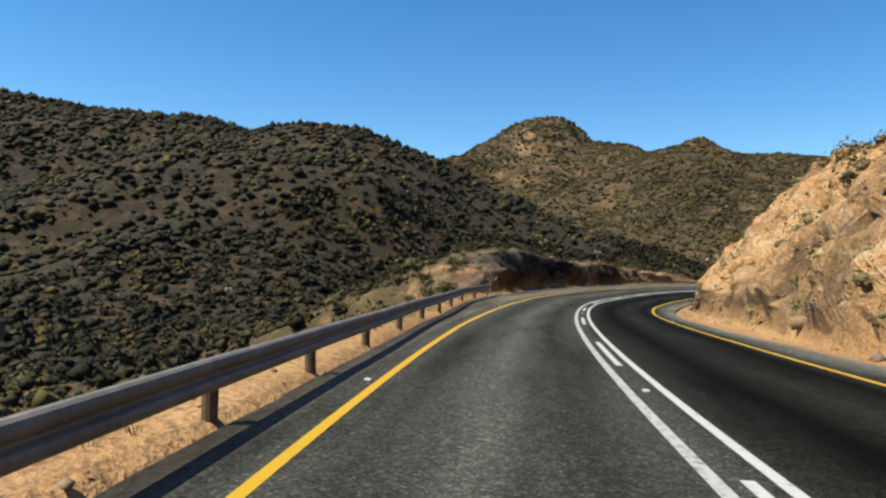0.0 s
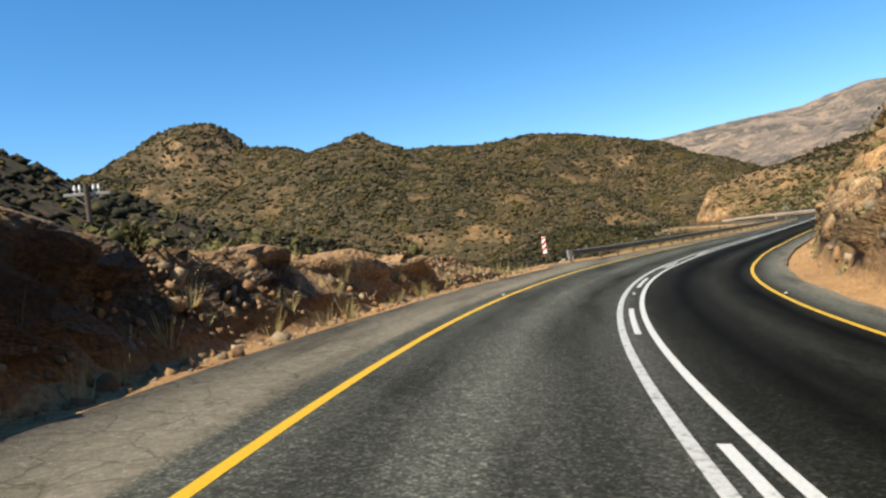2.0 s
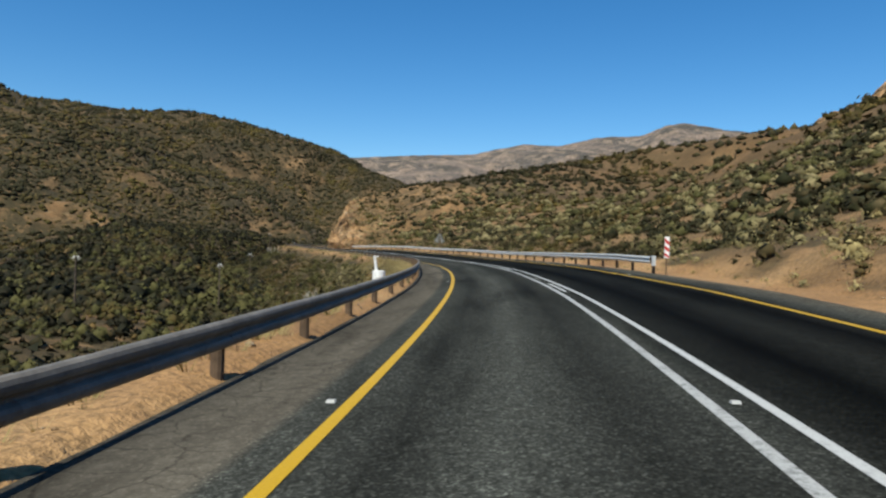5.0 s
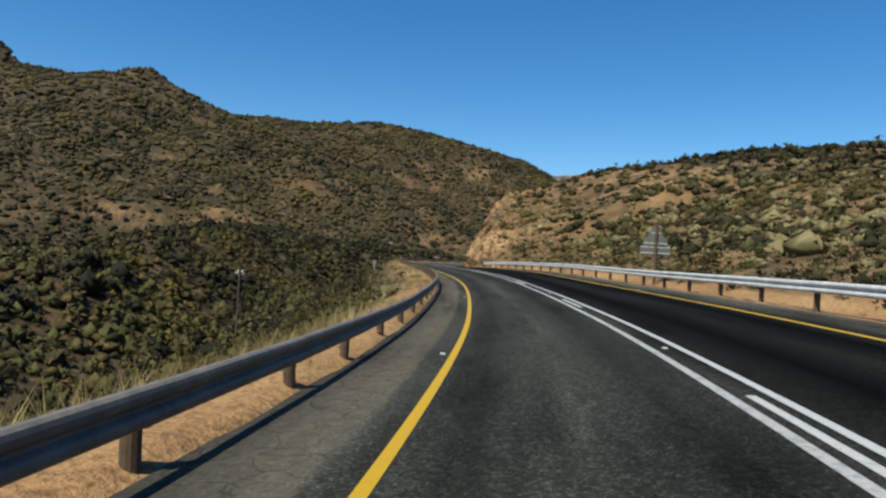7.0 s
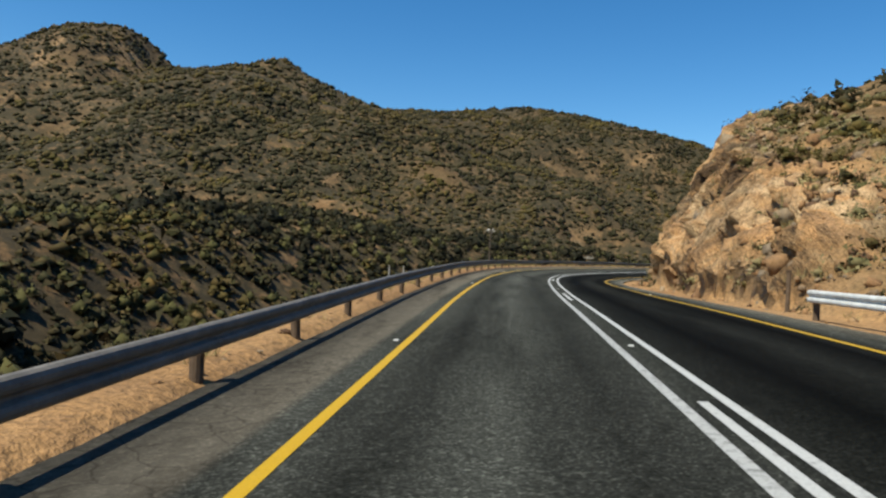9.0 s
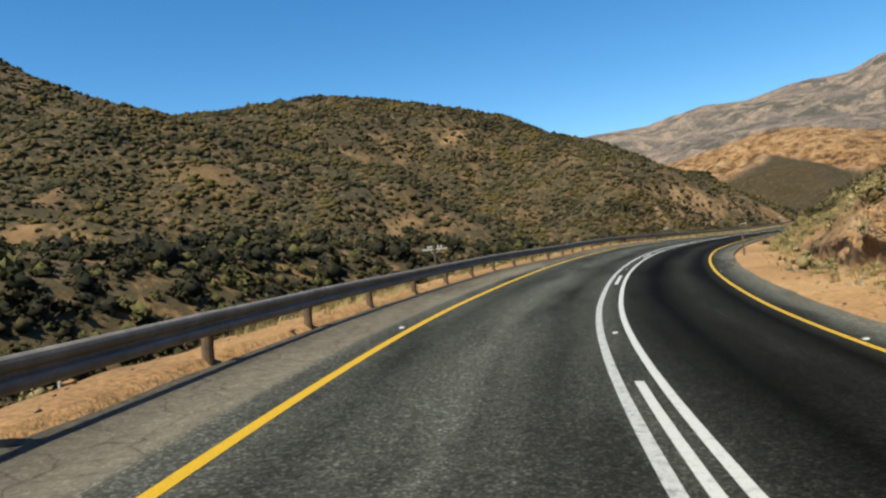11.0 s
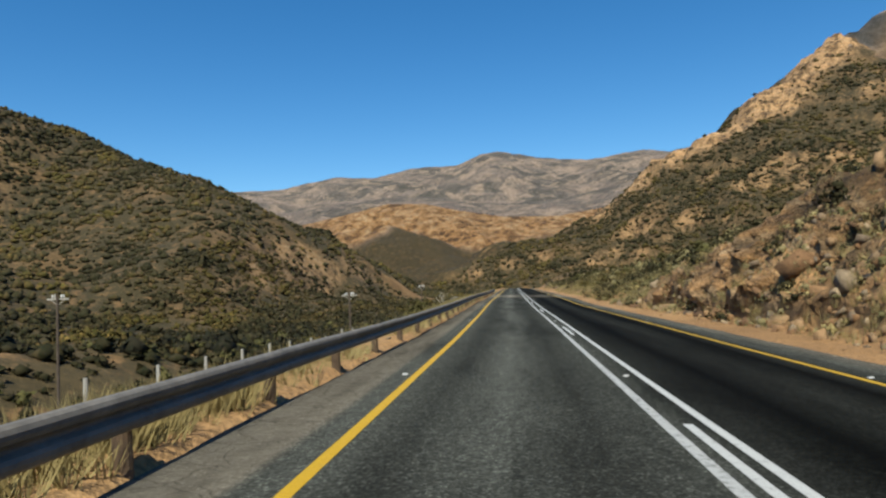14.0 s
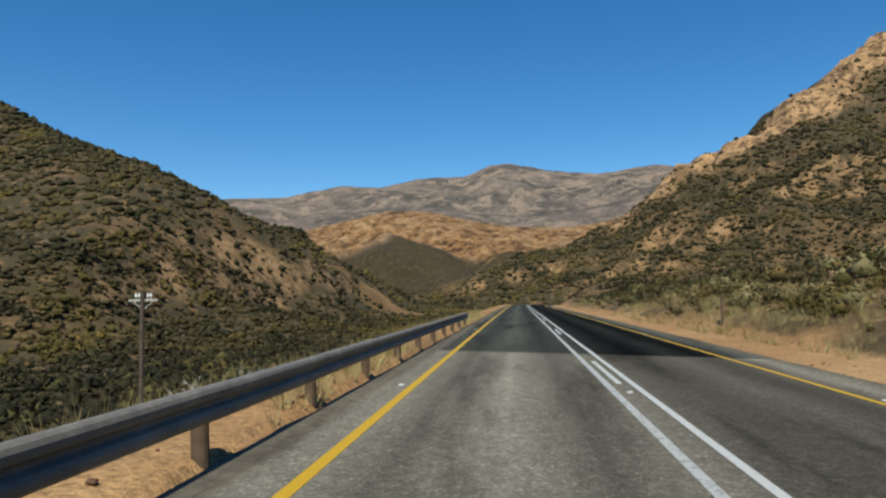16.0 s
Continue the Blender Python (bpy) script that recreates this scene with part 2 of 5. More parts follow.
def roadside(s, l):
    """Height and rockiness of the ground in the strip beside the road."""
    P = on_road(s, l)
    x, y = P[..., 0], P[..., 1]
    H = land(x, y, s, l)
    aL = edge_left(s)
    zl = on_road(s, aL)[..., 2]
    zr = on_road(s, np.full_like(s, AR))[..., 2]
    n1, n2, n3, n4 = fbm(x, y, 3.0, 4, 71), ridged(x, y, 2.4, 3, 75), fbm(x, y, 0.9, 2, 78), ridged(x, y, 1.0, 2, 79)
    # left: verge, then bank or fill
    q = l - aL
    fill = zl - 0.03 + 0.11 * smooth(0.0, 0.25, q) * (1 - smooth(0.7, 1.6, q)) + 0.05 * n3 - 0.62 * np.maximum(0, q - 1.7 - 0.3 * n1)
    hb = bank_left(s) * (1 + 0.22 * fbm(s, s * 0, 7.0, 3, 3))
    lie = tab(s, (66, 0.16), (82, 0.34), (94, 0.7), (106, 1.2))
    face = np.clip((q - tab(s, (66, 1.5), (80, 0.9)) - 0.5 * n1 - 0.18 * n2) / (lie * np.maximum(hb, 0.2) + 0.3), 0, 1)
    back = -0.33 * np.maximum(0, q - 5.5)
    bank = zl - 0.04 + hb * face ** 0.8 + back + (0.30 * n1 + 0.28 * n2 + 0.16 * n4) * face * np.minimum(1, hb)
    w = np.minimum(1, hb)
    nearL = fill * (1 - w) + bank * w
    wl = smooth(7, 34, q)
    # right: verge, then cut
    q2 = AR - l
    vr, hr, kr = verge_right(s), cut_right(s), cut_slope(s)
    hr = hr * (1 + 0.20 * fbm(s, s * 0, 13.0, 3, 23))
    run = hr / kr
    rr = q2 - vr - (0.5 * n1 + 0.4 * fbm(x, y, 7, 3, 44)) * np.minimum(1, hr)
    f = np.clip(rr / run, 0, 1)
    steps = 0.5 * np.round(f * hr / 0.9 + 0.5 * n1) * 0.9 / np.maximum(hr, 0.3) + 0.5 * f
    rocky = smooth(0.55, 1.4, kr) * np.minimum(1, hr / 3)
    prof = f * (1 - 0.55 * rocky) + 0.55 * rocky * np.clip(steps, 0, 1.1)
    prof = prof * (1.12 - 0.12 * f)
    cut = zr - 0.05 + 0.04 * n3 + hr * prof + 0.26 * np.maximum(0, rr - run) + (0.35 * n1 + 0.75 * rocky * n2 + 0.25 * n3 * rocky + 0.30 * n4 * (0.3 + rocky)) * smooth(0, 0.12, f) * np.minimum(1, hr / 2)
    wr = smooth(run + vr + 2, np.minimum(run + vr + 24, 36), q2)
    z = np.where(l > -1.5, nearL * (1 - wl) + H * wl, cut * (1 - wr) + H * wr)
    rock = np.where(l > -1.5, w * smooth(0.04, 0.25, face) * (1 - smooth(3.0, 5.6, q + 0.8 * n1)), smooth(0.02, 0.15, f) * rocky * (1 - 0.8 * smooth(0, 5, rr - run)))
    bare = np.where(l > -1.5, 1 - smooth(1.5, 3.2, q) * (1 - w * (1 - smooth(2, 5, q))), 1 - smooth(0.3, 1.0, rr / np.maximum(run, 1.5)) * tab(s, (190, 0.8), (225, 0.4), (372, 0.4), (390, 0.8)))
    mottle = np.clip(0.55 + 1.1 * fbm(x, y, 2.6, 4, 83), 0, 1)
    bare = np.where((l < -1.5) & (q2 > vr + 0.4), bare * mottle, bare)
    # under the asphalt
    inside = (l < aL - 0.02) & (l > AR + 0.02)
    z = np.where(inside, np.minimum(z, P[..., 2] - 0.18), z)
    return P, z, rock, bare


def bush_shade(x, y):
    """Mask for thicker bush and painted-in shade: the first bend's hill, the western flanks and their gullies."""
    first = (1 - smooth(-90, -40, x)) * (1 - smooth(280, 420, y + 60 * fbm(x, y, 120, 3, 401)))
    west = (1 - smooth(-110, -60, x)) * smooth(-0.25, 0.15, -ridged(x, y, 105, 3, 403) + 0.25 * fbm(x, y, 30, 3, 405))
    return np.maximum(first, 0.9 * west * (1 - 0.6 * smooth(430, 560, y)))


# ---- mesh helpers ----
def mesh_from(name, co, faces, mat=None, shade=False):
    me = bpy.data.meshes.new(name)
    co = np.asarray(co, np.float32)
    faces = np.asarray(faces, np.int32)
    n, k = faces.shape
    me.vertices.add(len(co))
    me.vertices.foreach_set("co", co.ravel())
    me.loops.add(n * k)
    me.loops.foreach_set("vertex_index", faces.ravel())
    me.polygons.add(n)
    me.polygons.foreach_set("loop_start", np.arange(n, dtype=np.int32) * k)
    me.polygons.foreach_set("loop_total", np.full(n, k, np.int32))
    if shade:
        me.polygons.foreach_set("use_smooth", np.ones(n, bool))
    me.update(calc_edges=True)
    if mat:
        me.materials.append(mat)
    return me


def grid_faces(nr, nc):
    i = np.arange(nr * nc).reshape(nr, nc)
    return np.stack([i[:-1, :-1], i[:-1, 1:], i[1:, 1:], i[1:, :-1]], -1).reshape(-1, 4)


def attr(me, name, values):
    a = me.attributes.new(name, "FLOAT", "POINT")
    a.data.foreach_set("value", np.asarray(values, np.float32).ravel())


def part(name, bm, mat, parent, label="", m=None):
    me = bpy.data.meshes.new(name)
    bm.to_mesh(me)
    bm.free()
    return part_mesh(name, me, mat, parent, label, m)


def part_mesh(name, me, mat, parent, label="", m=None):
    if mat and not me.materials:
        me.materials.append(mat)
    ob = new(name, me)
    ob.parent = parent
    if m is not None:
        ob.matrix_basis = m
    if label:
        ob["label"] = label
    return ob


def box(bm, sx, sy, sz, at=(0, 0, 0), bevel=0.0):
    r = bmesh.ops.create_cube(bm, size=1, matrix=Matrix.Translation(at) @ Matrix.Diagonal((sx, sy, sz, 1)))
    if bevel:
        es = list({e for v in r["verts"] for e in v.link_edges})
        bmesh.ops.bevel(bm, geom=es, offset=bevel, segments=2, affect="EDGES", profile=0.6)
    return r["verts"]


def tube(bm, r0, r1, z0, z1, seg=10, at=(0, 0), bevel=0.0, m=None):
    mm = Matrix.Translation((at[0], at[1], (z0 + z1) / 2))
    if m is not None:
        mm = m @ mm
    r = bmesh.ops.create_cone(bm, cap_ends=True, segments=seg, radius1=r0, radius2=r1, depth=z1 - z0, matrix=mm)
    if bevel:
        es = [e for e in {e for v in r["verts"] for e in v.link_edges} if len(e.link_faces) == 2 and any(len(f.verts) == seg for f in e.link_faces)]
        bmesh.ops.bevel(bm, geom=es, offset=bevel, segments=2, affect="EDGES")
    return r["verts"]

# ---- materials ----
def material(name, rough=0.8, metal=0.0):
    m = bpy.data.materials.new(name)
    m.use_nodes = True
    b = m.node_tree.nodes["Principled BSDF"]
    b.inputs["Roughness"].default_value, b.inputs["Metallic"].default_value = rough, metal
    b.inputs["Specular IOR Level"].default_value = 0.3
    return m, m.node_tree.nodes, m.node_tree.links, b


def noise_node(n, l, scale, detail=4, rough=0.6, vec=None, dist=0.0):
    t = n.new("ShaderNodeTexNoise")
    t.inputs["Scale"].default_value, t.inputs["Detail"].default_value, t.inputs["Roughness"].default_value = scale, detail, rough
    t.inputs["Distortion"].default_value = dist
    if vec is not None:
        l.new(vec, t.inputs["Vector"])
    return t.outputs["Fac"]


def ramp(n, l, fac, *stops):
    r = n.new("ShaderNodeValToRGB")
    e = r.color_ramp.elements
    while len(e) < len(stops):
        e.new(0.5)
    for k, (p, c) in enumerate(stops):
        e[k].position = p
        e[k].color = (*c, 1) if not isinstance(c, (int, float)) else (c, c, c, 1)
    l.new(fac, r.inputs[0])
    return r.outputs[0]


def mix(n, l, fac, a, b, blend="MIX"):
    x = n.new("ShaderNodeMix")
    x.data_type, x.blend_type = "RGBA", blend
    for sock, v in ((x.inputs[0], fac), (x.inputs[6], a), (x.inputs[7], b)):
        if isinstance(v, (int, float)):
            sock.default_value = v if sock.type == "VALUE" else (v, v, v, 1)
        elif isinstance(v, tuple):
            sock.default_value = (*v, 1)
        else:
            l.new(v, sock)
    return x.outputs[2]


def maths(n, l, op, a, b=0.0):
    x = n.new("ShaderNodeMath")
    x.operation = op
    for k, v in ((0, a), (1, b)):
        if isinstance(v, (int, float)):
            x.inputs[k].default_value = v
        else:
            l.new(v, x.inputs[k])
    return x.outputs[0]


def bump(n, l, height, bsdf, strength=0.5, dist=0.05):
    b = n.new("ShaderNodeBump")
    b.inputs["Strength"].default_value, b.inputs["Distance"].default_value = strength, dist
    l.new(height, b.inputs["Height"])
    l.new(b.outputs[0], bsdf.inputs["Normal"])


def coords(n):
    return n.new("ShaderNodeTexCoord").outputs["Object"]


def plain(name, color, rough=0.7, metal=0.0, var=0.25, scale=6.0, relief=0.2):
    """A painted or plain surface with grain and stains."""
    m, n, l, b = material(name, rough, metal)
    c = coords(n)
    f = ramp(n, l, noise_node(n, l, scale, 5, 0.65, c), (0.3, tuple(v * (1 - var) for v in color)), (0.7, tuple(min(1, v * (1 + var * 0.6)) for v in color)))
    g = ramp(n, l, noise_node(n, l, scale * 9, 3, 0.6, c), (0.25, 0.75), (0.65, 1.0))
    l.new(mix(n, l, 1.0, f, g, "MULTIPLY"), b.inputs["Base Color"])
    bump(n, l, noise_node(n, l, scale * 6, 4, 0.7, c), b, relief, 0.01)
    return m


SOIL_A, SOIL_B, SOIL_C = (0.33, 0.205, 0.095), (0.19, 0.115, 0.052), (0.42, 0.29, 0.15)


def land_material(name, scrub=1.0, banded=False, soil_tone=1.0, gain=0.74):
    m, n, l, b = material(name, 0.95)
    geo = n.new("ShaderNodeNewGeometry")
    pos = geo.outputs["Position"]
    rock = n.new("ShaderNodeAttribute")
    rock.attribute_name = "rock"
    bare = n.new("ShaderNodeAttribute")
    bare.attribute_name = "bare"
    big = noise_node(n, l, 0.012, 5, 0.6, pos)
    medium = noise_node(n, l, 0.11, 6, 0.65, pos)
    fine = noise_node(n, l, 1.3, 5, 0.7, pos)
    tiny = noise_node(n, l, 9.0, 3, 0.7, pos)
    soil = ramp(n, l, medium, (0.30, SOIL_B), (0.48, SOIL_A), (0.68, SOIL_C))
    soil = mix(n, l, ramp(n, l, fine, (0.35, 0.0), (0.7, 0.55)), soil, (0.24, 0.15, 0.08))
    flank_shade = n.new("ShaderNodeAttribute")
    flank_shade.attribute_name = "flank_shade"
    soil = mix(n, l, 1.0, soil, (soil_tone * 1.05, soil_tone * 0.94, soil_tone * 0.82), "MULTIPLY")
    grass = ramp(n, l, fine, (0.3, (0.022, 0.022, 0.008)), (0.5, (0.044, 0.037, 0.014)), (0.72, (0.10, 0.072, 0.030)))
    low = ramp(n, l, noise_node(n, l, 0.5, 6, 0.72, pos), (0.42, (0.010, 0.012, 0.005)), (0.5, (0.026, 0.026, 0.010)), (0.58, (0.075, 0.058, 0.026)))
    cover = mix(n, l, ramp(n, l, big, (0.40, 0.0), (0.60, 1.0)), low, grass)
    amount = ramp(n, l, noise_node(n, l, 0.24, 6, 0.7, pos), (0.52, 1.0), (0.62, 0.35))
    ground = mix(n, l, mix(n, l, 1.0, amount, scrub, "MULTIPLY"), soil, cover)
    ground = mix(n, l, bare.outputs["Fac"], ground, soil)
    # soil and cover darkened in place of shade on flanks turned from the sun
    ground = mix(n, l, flank_shade.outputs["Fac"], ground, mix(n, l, 1.0, ground, (0.47, 0.42, 0.35), "MULTIPLY"))
    sep = n.new("ShaderNodeSeparateXYZ")
    l.new(pos, sep.inputs[0])
    # bedded rock: layers dip gently
    warp = maths(n, l, "MULTIPLY", noise_node(n, l, 0.06, 4, 0.6, pos), 14.0 if not banded else 120.0)
    layer = maths(n, l, "ADD", maths(n, l, "ADD", sep.outputs[2], maths(n, l, "MULTIPLY", sep.outputs[0], 0.18)), warp)
    strata = n.new("ShaderNodeTexNoise")
    strata.noise_dimensions = "1D"
    strata.inputs["Scale"].default_value, strata.inputs["Detail"].default_value = (0.9 if not banded else 0.022), 5
    l.new(layer, strata.inputs["W"])
    # pale pinkish rock palette, also standing in for distance haze
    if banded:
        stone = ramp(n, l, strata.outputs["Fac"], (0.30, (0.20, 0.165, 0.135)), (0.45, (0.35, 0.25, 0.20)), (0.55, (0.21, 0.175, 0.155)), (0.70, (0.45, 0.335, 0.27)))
    else:
        stone = ramp(n, l, strata.outputs["Fac"], (0.30, (0.15, 0.10, 0.062)), (0.44, (0.46, 0.25, 0.10)), (0.56, (0.38, 0.255, 0.135)), (0.70, (0.58, 0.41, 0.23)))
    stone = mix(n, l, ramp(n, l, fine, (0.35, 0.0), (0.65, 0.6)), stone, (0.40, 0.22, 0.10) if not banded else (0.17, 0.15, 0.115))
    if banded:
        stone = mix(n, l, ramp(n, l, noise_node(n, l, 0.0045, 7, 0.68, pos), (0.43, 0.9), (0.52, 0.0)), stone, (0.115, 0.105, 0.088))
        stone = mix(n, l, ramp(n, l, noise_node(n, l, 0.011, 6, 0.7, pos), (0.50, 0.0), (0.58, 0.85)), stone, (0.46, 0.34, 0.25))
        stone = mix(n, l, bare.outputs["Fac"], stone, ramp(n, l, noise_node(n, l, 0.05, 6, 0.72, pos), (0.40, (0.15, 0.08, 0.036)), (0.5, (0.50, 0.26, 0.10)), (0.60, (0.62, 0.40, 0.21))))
    # left bank's dark rock, with the bank's shade put into the colour
    shale_shade = n.new("ShaderNodeAttribute")
    shale_shade.attribute_name = "shale_shade"
    slate_shade = ramp(n, l, noise_node(n, l, 1.1, 6, 0.7, pos), (0.32, (0.035, 0.028, 0.024)), (0.5, (0.085, 0.065, 0.052)), (0.66, (0.17, 0.105, 0.06)))
    stone = mix(n, l, shale_shade.outputs["Fac"], stone, slate_shade)
    # crevice shade painted into the rock, in step with the bump's hollows
    broken = ramp(n, l, noise_node(n, l, 0.075, 8, 0.75, pos, 0.6), (0.42, 0.22), (0.49, 0.8), (0.56, 1.3))
    stone = mix(n, l, 1.0 if not banded else 0.5, stone, broken, "MULTIPLY")
    col = mix(n, l, rock.outputs["Fac"], ground, stone)
    col = mix(n, l, 1.0, col, ramp(n, l, tiny, (0.38, 0.6), (0.5, 0.95), (0.62, 1.15)), "MULTIPLY")
    col = mix(n, l, 1.0, col, gain, "MULTIPLY")
    l.new(col, b.inputs["Base Color"])
    hsum = maths(n, l, "ADD", maths(n, l, "MULTIPLY", fine, 0.3), maths(n, l, "MULTIPLY", tiny, 0.10))
    hsum = maths(n, l, "ADD", hsum, maths(n, l, "MULTIPLY", maths(n, l, "MULTIPLY", noise_node(n, l, 0.075, 8, 0.75, pos, 0.6), rock.outputs["Fac"]), 5.0 if not banded else 3.0))
    bump(n, l, hsum, b, 0.9, 0.5 if not banded else 6.0)
    return m


def asphalt_material(name, base, worn, polish, crack=0.0, grain=0.75):
    """Chip seal: shoulder, wheel tracks and a darker oncoming lane across the road."""
    m, n, l, b = material(name, 0.8)
    uv = n.new("ShaderNodeUVMap")
    sep = n.new("ShaderNodeSeparateXYZ")
    l.new(uv.outputs[0], sep.inputs[0])
    pos = n.new("ShaderNodeNewGeometry").outputs["Position"]
    stretch = n.new("ShaderNodeMapping")
    stretch.inputs["Scale"].default_value = (1.0, 0.12, 1.0)
    l.new(uv.outputs[0], stretch.inputs[0])
    lat = maths(n, l, "ADD", sep.outputs[0], maths(n, l, "MULTIPLY", maths(n, l, "SUBTRACT", noise_node(n, l, 0.35, 3, 0.5, stretch.outputs[0]), 0.5), 0.35))
    pat = maths(n, l, "MULTIPLY", maths(n, l, "ADD", lat, 8.0), 1 / 14.0)     # -8..6 m to 0..1

    def p(v):
        return (v + 8.0) / 14.0

    def k(f):
        return tuple(v * f for v in base)
    lanes = ramp(n, l, pat, (p(-6.9), worn), (p(-6.15), k(1.1)), (p(-5.7), k(0.45 + 0.5 * polish)), (p(-5.0), k(polish)), (p(-4.1), k(0.26 + 0.74 * polish)), (p(-3.1), k(polish)), (p(-2.2), k(0.25 + 0.7 * polish)), (p(-1.65), k(0.85)),
                 (p(-0.75), k(0.46)), (p(0.2), k(1.18)), (p(1.15), k(0.54)), (p(1.75), k(1.0)), (p(2.2), k(1.05)), (p(2.32), worn))
    patches = ramp(n, l, noise_node(n, l, 0.9, 6, 0.62, stretch.outputs[0]), (0.32, 0.42), (0.5, 0.98), (0.75, 1.2))
    cell = n.new("ShaderNodeTexVoronoi")
    cell.inputs["Scale"].default_value = 42.0
    l.new(pos, cell.inputs["Vector"])
    chips = ramp(n, l, cell.outputs["Color"], (0.15, 0.45), (0.5, 0.85), (0.72, 1.25), (0.9, 2.6))
    coarse = ramp(n, l, noise_node(n, l, 15.0, 4, 0.8, pos), (0.34, 0.55), (0.52, 1.0), (0.68, 1.6))
    chips = mix(n, l, 1.0, chips, coarse, "MULTIPLY")
    blotch = ramp(n, l, noise_node(n, l, 6.0, 5, 0.75, pos), (0.3, 0.72), (0.7, 1.2))
    chips = mix(n, l, ramp(n, l, pat, (p(2.2), 0.0), (p(2.35), 0.7)), chips, 1.0)
    col = mix(n, l, 1.0, mix(n, l, grain, mix(n, l, 1.0, lanes, patches, "MULTIPLY"), chips, "MULTIPLY"), blotch, "MULTIPLY")
    # a stretch with a darker surface, about 210 to 360 m along
    along = maths(n, l, "MULTIPLY", sep.outputs[1], 1 / 900.0)
    dark_run = ramp(n, l, along, (0.0, 1.0), (0.20, 1.0), (0.235, 0.72), (0.40, 0.72), (0.44, 1.0))
    col = mix(n, l, 1.0, col, dark_run, "MULTIPLY")
    # cracked seal on the shoulder
    vor = n.new("ShaderNodeTexVoronoi")
    vor.feature = "DISTANCE_TO_EDGE"
    vor.inputs["Scale"].default_value = 1.7
    jit = n.new("ShaderNodeTexNoise")
    jit.inputs["Scale"].default_value, jit.inputs["Detail"].default_value = 2.5, 3
    l.new(pos, jit.inputs["Vector"])
    wob = mix(n, l, 0.35, pos, jit.outputs["Color"], "ADD")
    l.new(wob, vor.inputs["Vector"])
    crk = ramp(n, l, vor.outputs["Distance"], (0.0, 0.22), (0.028, 1.0))
    side = ramp(n, l, pat, (p(2.2), 0.0), (p(2.35), crack))
    col = mix(n, l, side, col, mix(n, l, 1.0, col, crk, "MULTIPLY"))
    l.new(col, b.inputs["Base Color"])
    b.inputs["Specular IOR Level"].default_value = 0.03
    b.inputs["Roughness"].default_value = 0.95
    bump(n, l, noise_node(n, l, 55.0, 3, 0.75, pos), b, 0.8, 0.014)
    return m


def paint_material(name, color, wear):
    m, n, l, b = material(name, 0.6)
    pos = n.new("ShaderNodeNewGeometry").outputs["Position"]
    w = ramp(n, l, noise_node(n, l, 9.0, 6, 0.75, pos), (wear - 0.10, (0.13, 0.13, 0.12)), (wear + 0.06, color))
    g = ramp(n, l, noise_node(n, l, 50.0, 3, 0.7, pos), (0.3, 0.72), (0.6, 1.0))
    l.new(mix(n, l, 1.0, w, g, "MULTIPLY"), b.inputs["Base Color"])
    bump(n, l, noise_node(n, l, 60.0, 3, 0.7, pos), b, 0.4, 0.01)
    return m


def leaf_material(name, *cols, patchy=True, tone=0.78):
    m, n, l, b = material(name, 0.85)
    geo = n.new("ShaderNodeNewGeometry")
    per = n.new("ShaderNodeMapRange")
    l.new(noise_node(n, l, 0.42, 2, 0.5, geo.outputs["Position"]), per.inputs["Value"])
    per.inputs["From Min"].default_value, per.inputs["From Max"].default_value = 0.28, 0.72
    fac = maths(n, l, "ADD", maths(n, l, "MULTIPLY", per.outputs[0], 0.74), maths(n, l, "MULTIPLY", geo.outputs["Random Per Island"], 0.26))
    c = ramp(n, l, fac, *[(k / max(1, len(cols) - 1), tuple(tone * u for u in v)) for k, v in enumerate(cols)])
    patch = ramp(n, l, noise_node(n, l, 0.035, 4, 0.6, geo.outputs["Position"]), (0.42, (0.6, 0.62, 0.52)), (0.5, (1.0, 1.0, 0.95)), (0.56, (1.45, 1.25, 0.95)), (0.64, (1.75, 1.6, 0.92)))
    l.new(mix(n, l, 1.0 if patchy else 0.0, c, patch, "MULTIPLY"), b.inputs["Base Color"])
    b.inputs["Specular IOR Level"].default_value = 0.15
    return m


M_LAND = land_material("hill_ground", 0.95, soil_tone=0.72)
M_VERGE = land_material("roadside_ground", 0.9, gain=0.84)
M_FAR = land_material("far_mountain_hazed", 0.35, True)
M_MID = land_material("valley_head_ground", 0.9, True, 0.6)
M_ROAD = asphalt_material("asphalt", (0.057, 0.059, 0.051), (0.130, 0.115, 0.090), 0.05, 0.55)
M_OLD = asphalt_material("old_asphalt", (0.165, 0.150, 0.122), (0.150, 0.130, 0.100), 0.32, 0.5, 0.4)
M_WHITE = paint_material("white_line_paint", (0.41, 0.41, 0.395), 0.38)
M_WORN = paint_material("worn_white_paint", (0.36, 0.36, 0.345), 0.45)
M_YELLOW = paint_material("yellow_line_paint", (0.44, 0.265, 0.010), 0.31)
# one galvanised steel in two tones: shaded left rail, sunlit right rail
M_SHADED_STEEL = plain("rail_steel_shaded", (0.165, 0.148, 0.126), 0.55, 0.0, 0.4, 2.5, 0.12)
M_SUNLIT_STEEL = plain("rail_steel_sunlit", (0.62, 0.62, 0.60), 0.5, 0.15, 0.25, 2.5, 0.12)
M_POST = plain("creosoted_wood", (0.12, 0.08, 0.05), 0.9, 0, 0.4, 5, 0.6)
M_POLE = plain("weathered_pole_wood", (0.10, 0.075, 0.055), 0.9, 0, 0.35, 3, 0.5)
M_WHITEPAINT = plain("white_enamel", (0.80, 0.80, 0.78), 0.5, 0, 0.12, 4, 0.1)
M_STUD = plain("scuffed_stud_plastic", (0.42, 0.42, 0.40), 0.6, 0, 0.3, 9, 0.1)
